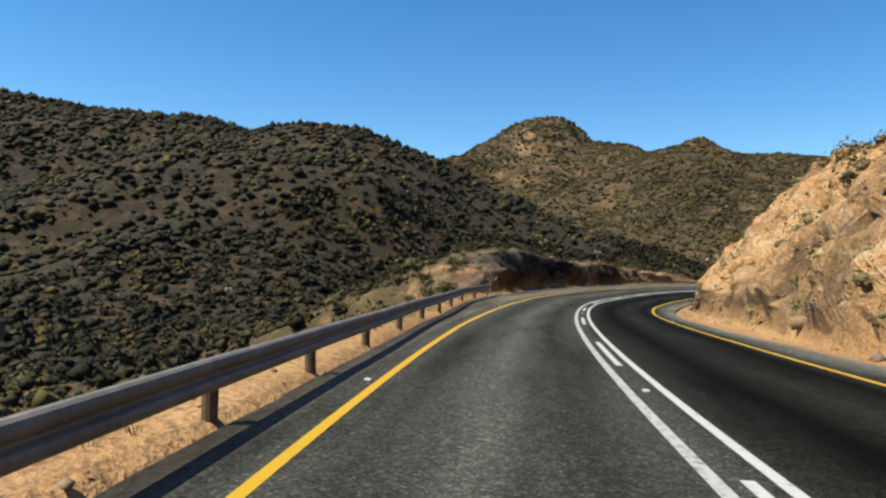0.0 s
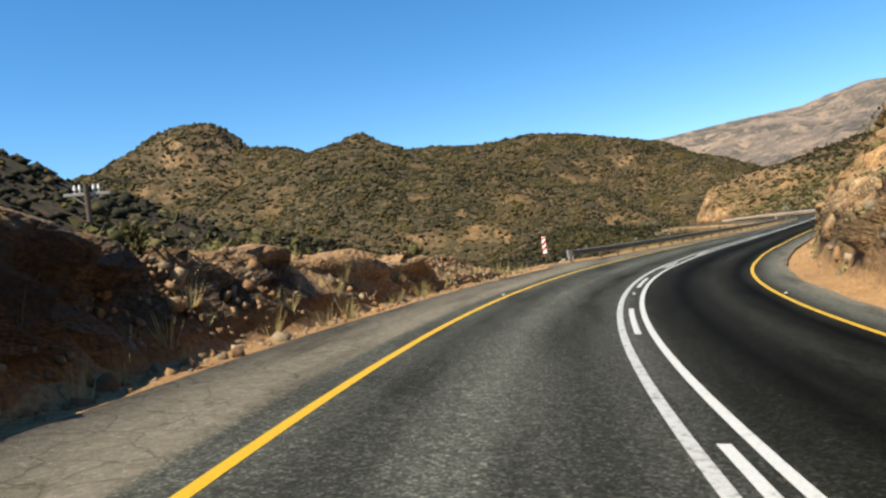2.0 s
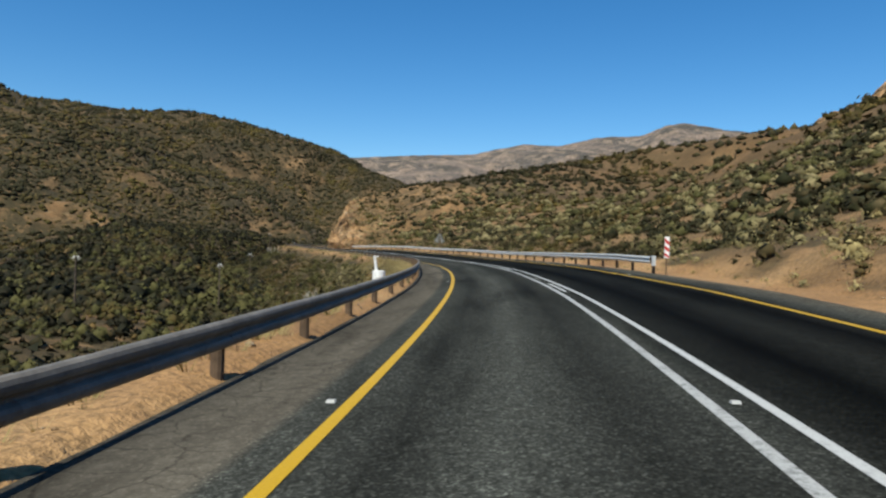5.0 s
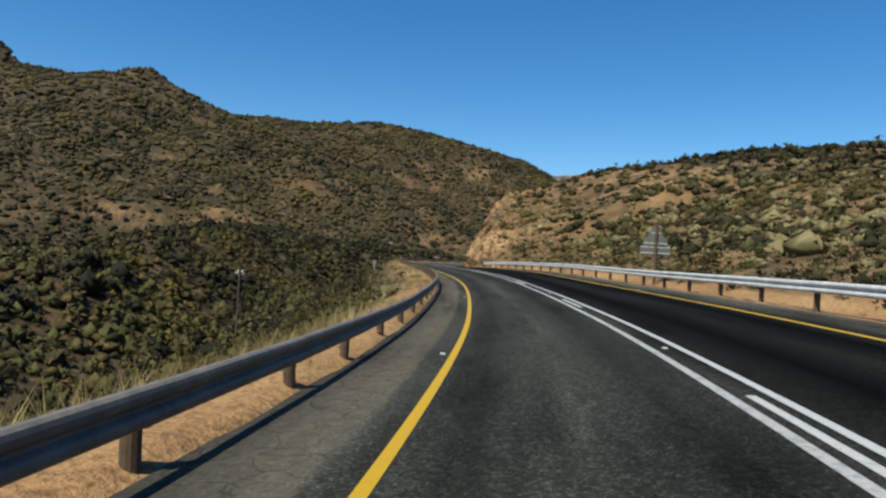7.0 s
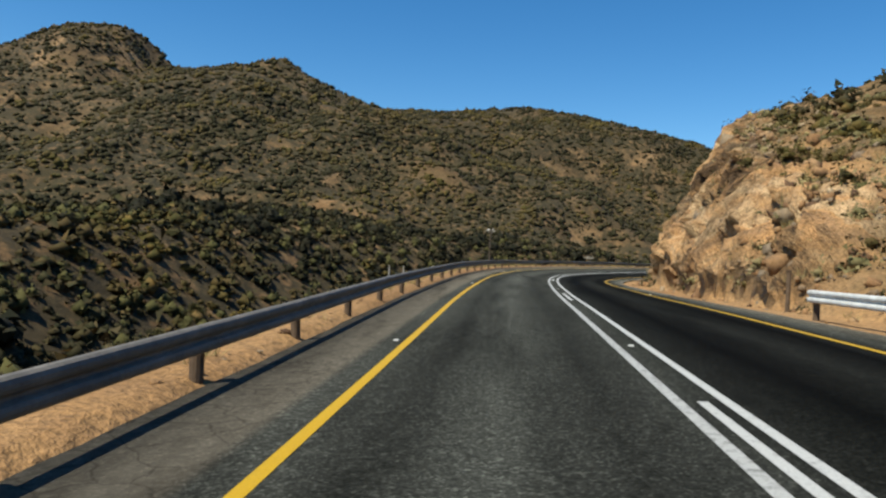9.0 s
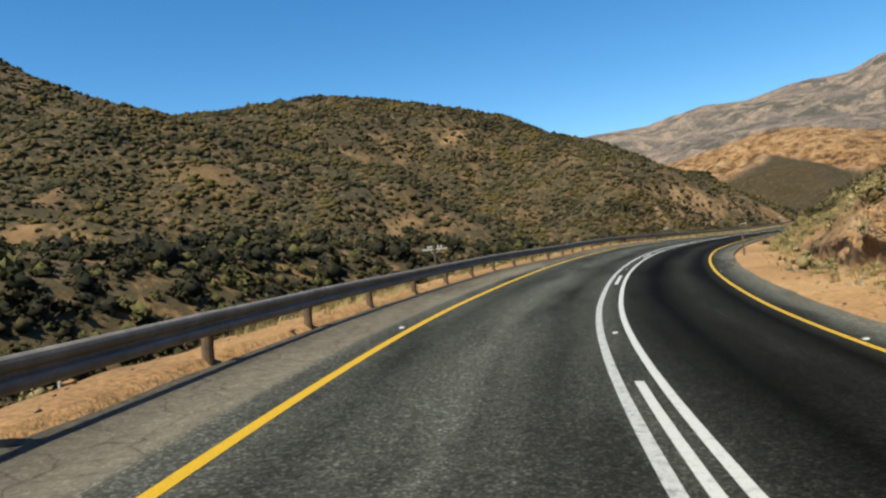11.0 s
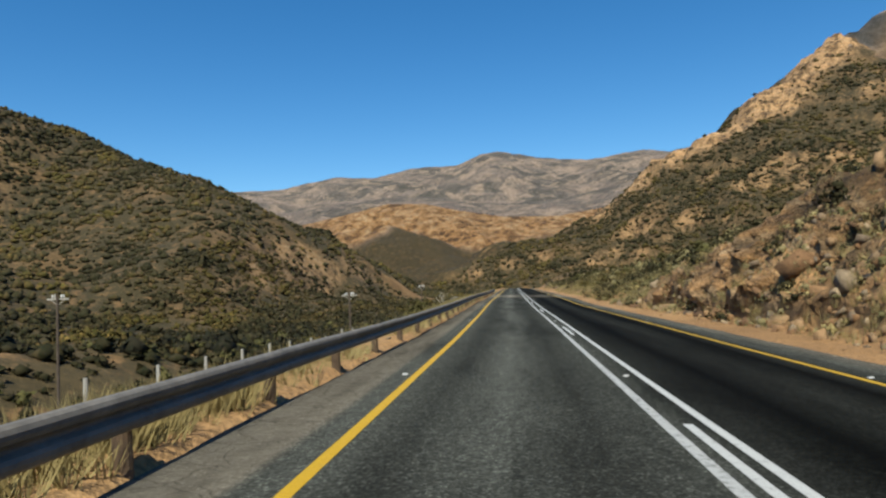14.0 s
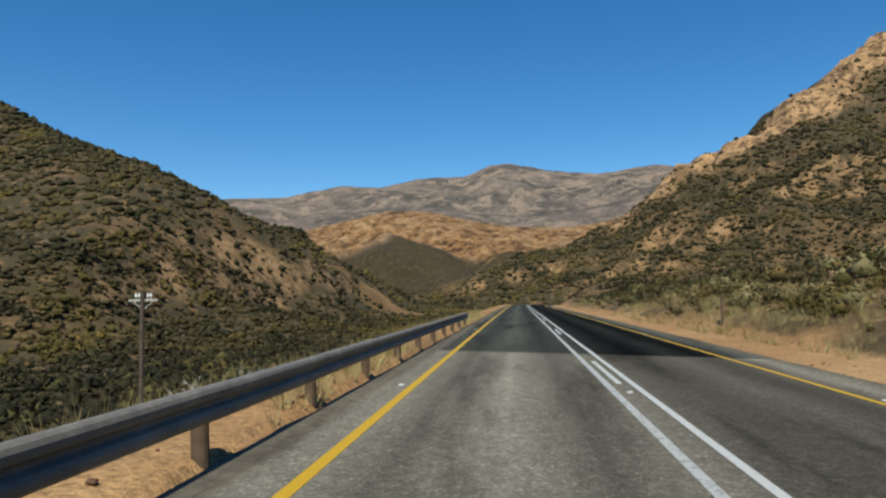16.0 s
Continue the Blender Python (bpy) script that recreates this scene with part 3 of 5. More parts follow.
M_RED = plain("red_reflective_paint", (0.55, 0.03, 0.025), 0.45, 0, 0.2, 5, 0.1)
M_GREYBOARD = plain("grey_sign_back", (0.17, 0.175, 0.15), 0.55, 0.3, 0.2, 4, 0.1)
M_SCRUB = leaf_material("karoo_scrub", (0.016, 0.017, 0.007), (0.035, 0.033, 0.013), (0.056, 0.044, 0.021), (0.025, 0.027, 0.010), (0.100, 0.072, 0.034), (0.045, 0.047, 0.015), tone=0.85)
# dark bush, toned down further to carry the shade of the flanks
M_THICK_SHADE = leaf_material("thick_bush_with_shade", (0.009, 0.011, 0.005), (0.017, 0.019, 0.008), (0.030, 0.026, 0.013), (0.013, 0.016, 0.006), (0.058, 0.044, 0.022), (0.022, 0.026, 0.008), patchy=False, tone=0.62)
M_BUSH = leaf_material("bush_leaves", (0.032, 0.030, 0.011), (0.066, 0.062, 0.020), (0.100, 0.090, 0.030), (0.047, 0.045, 0.016), patchy=False)
M_DRY = leaf_material("dry_grass", (0.34, 0.265, 0.11), (0.26, 0.205, 0.085), (0.42, 0.34, 0.155), (0.20, 0.165, 0.065), patchy=False)
M_PALE = leaf_material("pale_shrub", (0.20, 0.155, 0.065), (0.13, 0.115, 0.048), (0.26, 0.21, 0.10), (0.09, 0.085, 0.036), patchy=False)


def stone_material(name):
    m, n, l, b = material(name, 0.93)
    geo = n.new("ShaderNodeNewGeometry")
    c = ramp(n, l, geo.outputs["Random Per Island"], (0.0, (0.09, 0.05, 0.028)), (0.3, (0.25, 0.135, 0.06)), (0.55, (0.29, 0.18, 0.09)), (0.8, (0.15, 0.115, 0.08)), (1.0, (0.36, 0.26, 0.155)))
    f = ramp(n, l, noise_node(n, l, 5.0, 5, 0.7, geo.outputs["Position"]), (0.3, 0.6), (0.65, 1.1))
    l.new(mix(n, l, 1.0, c, f, "MULTIPLY"), b.inputs["Base Color"])
    bump(n, l, noise_node(n, l, 12.0, 5, 0.7, geo.outputs["Position"]), b, 0.8, 0.05)
    return m


M_STONE = stone_material("cutting_stone")
M_GREYARM = plain("sun_bleached_timber", (0.42, 0.39, 0.34), 0.85, 0, 0.25, 5, 0.4)

# ---- ground ----
g_ext = np.r_[np.arange(-46, -18, 1.4), np.arange(-18, -13, 0.6), np.arange(-13, -6.4, 0.22), np.arange(-6.4, 2.0, 2.1), np.arange(2.0, 8.0, 0.22), np.arange(8.0, 12, 0.8), np.arange(12, 47, 1.5)]
g_s = np.r_[np.arange(-50, 0, 0.9), np.arange(0, 190, 0.45), np.arange(190, 376, 0.9), np.arange(376, 476, 0.3), np.arange(476, 625, 0.5), np.arange(625, 890, 1.0)]
ss, ll = np.meshgrid(g_s, g_ext, indexing="ij")
P, zz, rockv, barev = roadside(ss, ll)
# ledges and hollows: push the rock faces in and out along their layers
Q = on_road(ss, ll + 1.0) - P
out = rockv * smooth(0.25, 1.2, zz - on_road(ss, np.where(ll > 0, 3.9, AR))[..., 2])
push = np.where(ll > 0, 1.9, 1.25) * out * (0.60 * ridged(0.9 * ss + 1.15 * zz, 0.12 * zz, 2.6, 3, 309) + 0.40 * fbm(ss + 0.4 * zz, 2.2 * zz, 2.2, 3, 301) + 0.32 * ridged(ss, 2.6 * zz + 0.5 * ss, 1.5, 2, 305) + 0.16 * np.round(3.2 * fbm(ss + 0.3 * zz, 1.5 * zz, 2.6, 2, 311))) * np.where(ll > 0, -1, 1)
P = P + Q * push[..., None]
me = mesh_from("roadside", np.stack([P[..., 0], P[..., 1], zz], -1).reshape(-1, 3), grid_faces(*ss.shape)[:, ::-1], M_VERGE, False)
attr(me, "rock", rockv), attr(me, "bare", barev), attr(me, "flank_shade", bush_shade(P[..., 0], P[..., 1]) * smooth(6, 10, ll))
attr(me, "shale_shade", np.where(ll > 0, smooth(-0.75, -0.15, fbm(ss, zz * 2, 9, 3, 331)) * (1 - 0.55 * smooth(68, 84, ss)), 0.0))
tagged(new("ground_roadside", me), "sandy verge, rocky cutting and scrubby bank beside the road", "ground", kind="structure")


def sheet(name, x0, x1, y0, y1, step, mat, sink, label, rock_fn):
    gx, gy = np.meshgrid(np.arange(x0, x1 + step, step), np.arange(y0, y1 + step, step), indexing="ij")
    s, l = road_coords(gx, gy)
    z = land(gx, gy, s, l)
    z = sink(gx, gy, s, l, z)
    rock, bare = rock_fn(gx, gy, z, step)
    me = mesh_from(name, np.stack([gx, gy, z], -1).reshape(-1, 3), grid_faces(*gx.shape), mat, True)
    attr(me, "rock", rock), attr(me, "bare", bare), attr(me, "flank_shade", bush_shade(gx, gy))
    return tagged(new(name, me), label, "ground", kind="structure")


def steepness(z, step):
    a, b = np.gradient(z, step)
    return np.hypot(a, b)


def sandy(x, y):
    """Sandy flats and a scar on the valley sides."""
    out = 0 * x
    for cx, cy, rx, ry in ((78, 955, 22, 15), (-266, 645, 5, 9), (-238, 610, 4, 14)):
        out = out + np.exp(-((x - cx) / rx) ** 2 - ((y - cy) / ry) ** 2)
    return np.clip(out * (1.2 + 0.8 * fbm(x, y, 14, 3, 411)), 0, 1)


def rock_near(x, y, z, step):
    r = smooth(0.85, 1.2, steepness(z, step) + 0.25 * fbm(x, y, 18, 3, 91)) * (1 - bush_shade(x, y))
    crag = crest_rock(x, y)
    return np.clip(r * 0.6 + crag, 0, 1), np.clip(0.35 * smooth(0.1, 0.5, fbm(x, y, 35, 4, 97)), 0, 1) * (1 - 0.8 * bush_shade(x, y)) + sandy(x, y) + 0.4 * smooth(-20, 20, x) * (1 - smooth(520, 640, y))


def rock_far(x, y, z, step):
    g = smooth(1500, 2300, y) * smooth(40, 110, z + 40 * fbm(x, y, 200, 3, 95))
    r = smooth(0.30, 0.55, steepness(z, step) + 0.15 * fbm(x, y, 120, 3, 92))
    crag = crest_rock(x, y)
    return np.clip(0.3 * r + g + crag, 0, 1), np.zeros_like(z)


def rock_mid(x, y, z, step):
    start = 74 + 46 * np.exp(-((x - 285) / 55) ** 2) * (1 - smooth(1740, 1800, y))
    orange = smooth(1480, 1600, y) * smooth(-9, 9, z - start + 34 * fbm(x, y, 130, 4, 195)) + crest_rock(x, y)
    return np.clip(orange, 0, 1), np.clip(orange, 0, 1)


def under_road(x, y, s, l, z):
    low = np.minimum(z - 12.0, np.interp(s, S, RZ) - 9.0)
    return np.where((s > -47) & (s < 886), low + (z - low) * smooth(30, 43, np.abs(l)), z)


def under_near(x, y, s, l, z):
    d = np.maximum(np.maximum(-900 - x, x - 720), np.maximum(-180 - y, y - 1250))
    e = np.maximum(np.maximum(44 - x, x - 796), np.maximum(1200 - y, y - 2156))
    return z - 14.0 * smooth(0, -60, d) - 24.0 * smooth(0, -30, e)


sheet("ground", -905, 725, -185, 1255, 5.0, M_LAND, under_road, "scrub-covered stony hills round a dry valley", rock_near)
sheet("ground_middle", 40, 800, 1244, 2160, 8.0, M_MID, lambda x, y, s, l, z: z, "orange rocky knolls at the head of the valley", rock_mid)
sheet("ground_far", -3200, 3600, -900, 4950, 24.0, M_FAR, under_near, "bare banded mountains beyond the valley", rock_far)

# ---- road ----
def ribbon(name, s0, s1, left, right, dz, mat, step=1.0, depth=0.0, cols=None):
    """A strip of road surface between two offsets, with its own edges."""
    s = np.linspace(s0, s1, max(2, int(round((s1 - s0) / step)) + 1))
    lo = left(s) if callable(left) else np.full_like(s, left)
    ro = right(s) if callable(right) else np.full_like(s, right)
    u = np.linspace(0, 1, (cols or 1) + 1)
    L = lo[:, None] + (ro - lo)[:, None] * u
    SS = np.repeat(s[:, None], len(u), 1)
    P = on_road(SS, L, dz)
    co, uv = P.reshape(-1, 3), np.stack([L, SS], -1).reshape(-1, 2)
    f = grid_faces(len(s), len(u))[:, ::-1]
    if depth:
        n = len(u)
        lowl, lowr = co[0::n] - (0, 0, depth), co[n - 1::n] - (0, 0, depth)
        a, c = len(co), len(co) + len(s)
        co = np.r_[co, lowl, lowr]
        uv = np.r_[uv, uv[0::n], uv[n - 1::n]]
        i = np.arange(len(s) - 1)
        f = np.r_[f, np.stack([i * n, (i + 1) * n, a + i + 1, a + i], -1), np.stack([(i + 1) * n + n - 1, i * n + n - 1, c + i, c + i + 1], -1)]
    me = mesh_from(name, co, f, mat)
    lay = me.uv_layers.new(name="UVMap")
    idx = np.empty(len(me.loops), np.int32)
    me.loops.foreach_get("vertex_index", idx)
    lay.data.foreach_set("uv", uv[idx].astype(np.float32).ravel())
    return me


def ragged(s):
    return edge_left(s) + 0.06 * fbm(s, s * 0, 1.3, 3, 51)


def ragged_right(s):
    return AR + 0.09 * fbm(s, s * 0, 2.1, 3, 52)


PATCH0, PATCH1 = 635.5, 651.5
for a, b, mat, lab in ((-55, PATCH0, M_ROAD, "dark grey chip-sealed asphalt road, polished in the wheel tracks"), (PATCH0, PATCH1, M_OLD, "pale worn strip of older asphalt across the road"), (PATCH1, 880, M_ROAD, "dark grey chip-sealed asphalt road running straight on")):
    tagged(new("road", ribbon("road", a, b, ragged, ragged_right, 0.0, mat, 0.5, 0.16, 8)), lab, "road", kind="structure")


def line(name, l, w, mat, label, s0=-50, s1=870):
    tagged(new(name, ribbon(name, s0, s1, l + w / 2, l - w / 2, 0.005, mat, 1.0)), label, "road marking", kind="structure")


line("edge_line", LY, 0.13, M_YELLOW, "yellow painted line along the lane's outer edge")
line("edge_line", RYL, 0.13, M_YELLOW, "yellow painted line along the oncoming lane's edge")
line("centre_line", LW1, 0.125, M_WORN, "worn white solid centre line")
line("centre_line", LW2, 0.115, M_WHITE, "white solid centre line beside the worn one")
dashes = new("dashed_line")
tagged(dashes, "short white dashes between the two solid centre lines", "road marking", kind="structure")
DASH = 4.5
# far ends of dashes along the road, with their running number
ANCHOR = [(5.45, 0), (28.34, 2), (51.63, 4), (75.0, 6), (84.5, 7), (95.7, 8), (106.9, 9), (129.5, 11), (223.31, 19), (244.06, 21), (284.42, 25), (322.88, 29), (422.06, 39), (463.07, 43), (483.49, 45), (502.85, 47), (541.73, 51), (598.74, 57), (649.48, 62), (790, 75)]
dash_end = [float(np.interp(i, [a[1] for a in ANCHOR], [a[0] for a in ANCHOR])) for i in range(76)]
# close together in the first bends, every second one further on
kept = [e for i, e in enumerate(dash_end) if i < 12 or (i % 2 and i < 58)] + [615.5, 632.4] + [649.2 + 17.5 * k for k in range(9)]
for e in [-6.0] + kept:
    part_mesh("dash", ribbon("dash", e - DASH, e, LD + 0.055, LD - 0.055, 0.005, M_WHITE, 1.1), M_WHITE, dashes)


def frame_at(s, l, dz=0.0, tilt=True):
    """A pose on the road: x along, y to the left, z up."""
    a = on_road(s, l, dz)
    h = float(np.interp(s, S, hd))
    return Matrix.Translation([float(v) for v in a]) @ Matrix.Rotation(h + math.pi / 2, 4, "Z")


# reflective road studs
bm = bmesh.new()
vs = box(bm, 0.10, 0.09, 0.022, (0, 0, 0.011))
for v in vs:
    if v.co.z > 0.02:
        v.co.x *= 0.55
        v.co.y *= 0.85
stud_me = bpy.data.meshes.new("road_stud")
bm.to_mesh(stud_me), bm.free()
stud_me.materials.append(M_STUD)
for i, e in enumerate(dash_end):
    if (i % 2 == 0) == (i < 10) and i not in (9, 10):
        for l in (LY + 0.2, LD, RYL - 0.2):
            ob = new("road_stud", stud_me)
            ob.matrix_basis = frame_at(e + 4.2, l, 0.004)
            tagged(ob, "small white reflective stud glued to the asphalt", "road stud", "studs along the road lines")

# ---- guardrails ----
SPACE = 3.69
W_PROFILE = [(-0.02, 0.300), (0.006, 0.316), (0.040, 0.312), (0.068, 0.292), (0.083, 0.258), (0.083, 0.228), (0.070, 0.200), (0.026, 0.172), (0.020, 0.155), (0.026, 0.138), (0.070, 0.110), (0.083, 0.082), (0.083, 0.052), (0.070, 0.022), (0.040, 0.0)]


def beam_mesh(length, mat):
    """Corrugated steel beam, face towards -y, lower edge at z=0."""
    pr = W_PROFILE
    ins = [(y - 0.006, z) for y, z in pr]
    ring = [(-y, z) for y, z in pr] + [(-y, z) for y, z in reversed(ins)]
    n = len(ring)
    co = [(x, y, z) for x in (-length / 2, length / 2) for y, z in ring]
    bm = bmesh.new()
    v = [bm.verts.new(c) for c in co]
    for i in range(n):
        j = (i + 1) % n
        bm.faces.new((v[i], v[j], v[n + j], v[n + i]))
    bm.faces.new(v[:n][::-1]), bm.faces.new(v[n:])
    bmesh.ops.recalc_face_normals(bm, faces=bm.faces)
    me = bpy.data.meshes.new("beam")
    bm.to_mesh(me), bm.free()
    me.materials.append(mat)
    return me


BEAM, SUNLIT_BEAM = beam_mesh(SPACE + 0.16, M_SHADED_STEEL), beam_mesh(SPACE + 0.16, M_SUNLIT_STEEL)
bm = bmesh.new()
tube(bm, 0.085, 0.08, -0.9, 0.66, 12, bevel=0.012)
POSTME = bpy.data.meshes.new("post")
bm.to_mesh(POSTME), bm.free()
POSTME.materials.append(M_POST)
bm = bmesh.new()
box(bm, 0.11, 0.10, 0.30, (0, 0, 0), 0.01)
BLOCKME = bpy.data.meshes.new("spacer_block")
bm.to_mesh(BLOCKME), bm.free()
BLOCKME.materials.append(M_POST)
bm = bmesh.new()
tube(bm, 0.02, 0.014, 0, 0.016, 8, m=Matrix.Rotation(math.pi / 2, 4, "X"))
BOLTME = bpy.data.meshes.new("bolt")
bm.to_mesh(BOLTME), bm.free()
BOLTME.materials.append(M_SHADED_STEEL)


def spaced(anchors):
    """Stations of posts: near the given ones, about SPACE apart."""
    out = [anchors[0]]
    for a, c in zip(anchors[:-1], anchors[1:]):
        n = max(1, round((c - a) / SPACE))
        out += [a + (c - a) * (i + 1) / n for i in range(n)]
    return out


def guardrail(stations, offset, side, label):
    """side +1: to the left of the road, its face to the right; -1: the other way."""
    root = tagged(new("guardrail"), label, "guardrail", "guardrails along the road")
    for k, s in enumerate(stations):
        off = float(offset(s))
        m = frame_at(s, off, -0.06)
        if side < 0:
            m = m @ Matrix.Rotation(math.pi, 4, "Z")
        lean = Matrix.Rotation(radians(rng.normal(0, 1.2)), 4, "X") @ Matrix.Rotation(radians(rng.normal(0, 1.2)), 4, "Y") @ Matrix.Rotation(rng.uniform(0, 6), 4, "Z")
        part_mesh("post", POSTME, None, root, "round creosoted timber post", m @ lean)
        part_mesh("spacer_block", BLOCKME, None, root, "", m @ Matrix.Translation((0, -0.088, 0.58)))
        part_mesh("bolt", BOLTME, None, root, "", m @ Matrix.Translation((0, -0.145, 0.60)))
        if k + 1 < len(stations):
            e = stations[k + 1]
            a = on_road(s, off - side * 0.135, 0.385)
            b = on_road(e, float(offset(e)) - side * 0.135, 0.385)
            d = Vector([float(v) for v in b - a])
            rot = d.to_track_quat("X", "Z").to_matrix().to_4x4()
            mm = Matrix.Translation([float(v) for v in (a + b) / 2 + (0, 0, 0.004 * (k % 2))]) @ rot @ Matrix.Diagonal((d.length / SPACE, 1, 1, 1))
            if side < 0:
                mm = mm @ Matrix.Rotation(math.pi, 4, "Z")
            part_mesh("beam", BEAM if side > 0 else SUNLIT_BEAM, None, root, "", mm)
    return root


def right_rail(s):
    return tab(s, (232, -7.3), (240, -7.65), (336, -7.75), (380, -7.5))


guardrail(spaced([-52, 6.64, 9.95, 13.38, 24.67, 28.74, 33.45, 41.6]), rail_offset, 1, "galvanised steel guardrail on timber posts above the valley")
guardrail(spaced([119.5, 124.18, 127.29, 131.06, 223.87, 227.25, 230.71, 243.71, 248.17, 252.08, 281.44, 285.19, 288.24, 321.94, 325.98, 329.81, 421.74, 425.56, 429.47, 439.18, 443.05, 460.97, 464.73, 478.92, 482.4, 500.58, 504.06, 539.39, 542.73, 546.27, 558.3, 561.85, 579.07, 582.54, 599.91, 602.75, 637.77, 641.12, 669.0]), rail_offset, 1, "long galvanised steel guardrail on timber posts, dusty and dented")
guardrail(spaced([229.5, 374.0]), right_rail, -1, "galvanised guardrail on timber posts along the outer curve, sunlight put into its tone")

# ---- plants and stones that nobody could count ----
PHI = (1 + 5 ** 0.5) / 2
ICO = np.array([(-1, PHI, 0), (1, PHI, 0), (-1, -PHI, 0), (1, -PHI, 0), (0, -1, PHI), (0, 1, PHI), (0, -1, -PHI), (0, 1, -PHI), (PHI, 0, -1), (PHI, 0, 1), (-PHI, 0, -1), (-PHI, 0, 1)]) / math.hypot(1, PHI)
ICO_F = np.array([(0, 11, 5), (0, 5, 1), (0, 1, 7), (0, 7, 10), (0, 10, 11), (1, 5, 9), (5, 11, 4), (11, 10, 2), (10, 7, 6), (7, 1, 8), (3, 9, 4), (3, 4, 2), (3, 2, 6), (3, 6, 8), (3, 8, 9), (4, 9, 5), (2, 4, 11), (6, 2, 10), (8, 6, 7), (9, 8, 1)])


def ground_height(x, y):
    s, l = road_coords(x, y)
    z = land(x, y, s, l)
    near = (np.abs(l) < 45) & (s > -48) & (s < 886)
    if near.any():
        o = np.interp(s[near], S, RO)
        _, zn, _, _ = roadside(s[near], l[near] - o)
        z[near] = zn
    return z, s, l


def scatter(n, x0, x1, y0, y1):
    return rng.uniform(x0, x1, n), rng.uniform(y0, y1, n)


def blobs(name, x, y, z, r, h, mat, label, category, jag=0.32, sink=0.25):
    n = len(x)
    tmpl = ICO[None] * (1 + jag * rng.uniform(-1, 1, (n, 12, 1))) + 0.12 * rng.uniform(-1, 1, (n, 12, 3))
    a = rng.uniform(0, 6.283, n)
    c, s = np.cos(a)[:, None], np.sin(a)[:, None]
    vx, vy = tmpl[..., 0] * c - tmpl[..., 1] * s, tmpl[..., 0] * s + tmpl[..., 1] * c
    el = rng.uniform(0.75, 1.3, (n, 1))
    co = np.stack([x[:, None] + vx * r[:, None] * el, y[:, None] + vy * r[:, None] / el, z[:, None] + (tmpl[..., 2] + 1 - 2 * sink) * h[:, None] * 0.5], -1)
    f = (ICO_F[None] + 12 * np.arange(n)[:, None, None]).reshape(-1, 3)
    ob = new(name, mesh_from(name, co.reshape(-1, 3), f, mat))
    return tagged(ob, label, category, kind="stuff")


OCT = np.array([(1, 0, 0), (0, 1, 0), (-1, 0, 0), (0, -1, 0), (0, 0, 1), (0, 0, -1)], float)
OCT_F = np.array([(0, 1, 4), (1, 2, 4), (2, 3, 4), (3, 0, 4), (1, 0, 5), (2, 1, 5), (3, 2, 5), (0, 3, 5)])

# coarse height table, to leave out scrub on slopes that cannot be seen from the road
GX, GY = np.arange(-920, 941, 12.0), np.arange(-200, 1421, 12.0)
TX, TY = np.meshgrid(GX, GY, indexing="ij")
TZ = land(TX, TY)


def table_height(x, y):
    i = np.clip(((x - GX[0]) / 12).astype(int), 0, len(GX) - 1)
    j = np.clip(((y - GY[0]) / 12).astype(int), 0, len(GY) - 1)
    return TZ[i, j]


def in_sight(x, y, z):
    seen = np.zeros(len(x), bool)
    for s in np.arange(0, 640, 58):
        e = on_road(s, 0.0, 2.0)
        todo = np.where(~seen)[0]
        clear = np.ones(len(todo), bool)
        for w in np.linspace(0.15, 0.97, 18):
            px, py, pz = e[0] + (x[todo] - e[0]) * w, e[1] + (y[todo] - e[1]) * w, e[2] + (z[todo] + 3.0 - e[2]) * w
            clear &= table_height(px, py) < pz + 2.5
        seen[todo[clear]] = True
    return seen


def scrub(n, x0, x1, y0, y1, keep, size, seed=141):
    x, y = scatter(n, x0, x1, y0, y1)
    s, l = road_coords(x, y)
    d = np.abs(l)
    dens = np.clip(0.80 + 1.0 * fbm(x, y, 18, 3, seed) + 0.4 * fbm(x, y, 110, 3, seed + 1), 0.30, 1)
    dens = np.maximum(np.maximum(dens, 0.95 * bush_shade(x, y)), 0.6 * (d < 60))
    dens = dens * (1 - 0.42 * smooth(-30, 10, x) * (1 - smooth(500, 620, y)))
    m = rng.uniform(0, 1, n) < dens * keep(d)
    x, y = x[m], y[m]
    z, s, l = ground_height(x, y)
    m = in_sight(x, y, z) | (np.abs(l) < 60)
    m &= sandy(x, y) < 0.45
    crag = (crest_rock(x, y) > 0.5) & (rng.uniform(0, 1, len(x)) > 0.10)
    m &= ~crag
    x, y, z, l = x[m], y[m], z[m], l[m]
    r = size(np.abs(l)) * np.clip(rng.lognormal(-0.12, 0.5, len(x)), 0.35, 1.9)
    return x, y, z, r


def dabs(name, x, y, z, r, h, mat, label):
    """Small uneven bushes for far slopes."""
    n = len(x)
    t = OCT[None] * (1 + 0.38 * rng.uniform(-1, 1, (n, 6, 1))) + 0.15 * rng.uniform(-1, 1, (n, 6, 3))
    a = rng.uniform(0, 6.283, (n, 1))
    c, s = np.cos(a), np.sin(a)
    co = np.stack([x[:, None] + (t[..., 0] * c - t[..., 1] * s) * r[:, None], y[:, None] + (t[..., 0] * s + t[..., 1] * c) * r[:, None], z[:, None] + (t[..., 2] * 0.75 + 0.2) * h[:, None]], -1)
    f = (OCT_F[None] + 6 * np.arange(n)[:, None, None]).reshape(-1, 3)
    return tagged(new(name, mesh_from(name, co.reshape(-1, 3), f, mat)), label, "scrub", kind="stuff")


x, y, z, r = scrub(390000, -880, 700, -80, 1240, lambda d: np.where(d < 120, 0.0, np.where(d < 420, 0.95, np.where(d < 640, 0.5, 0.34))), lambda d: 0.86 + 0.0019 * np.clip(d, 0, 700))
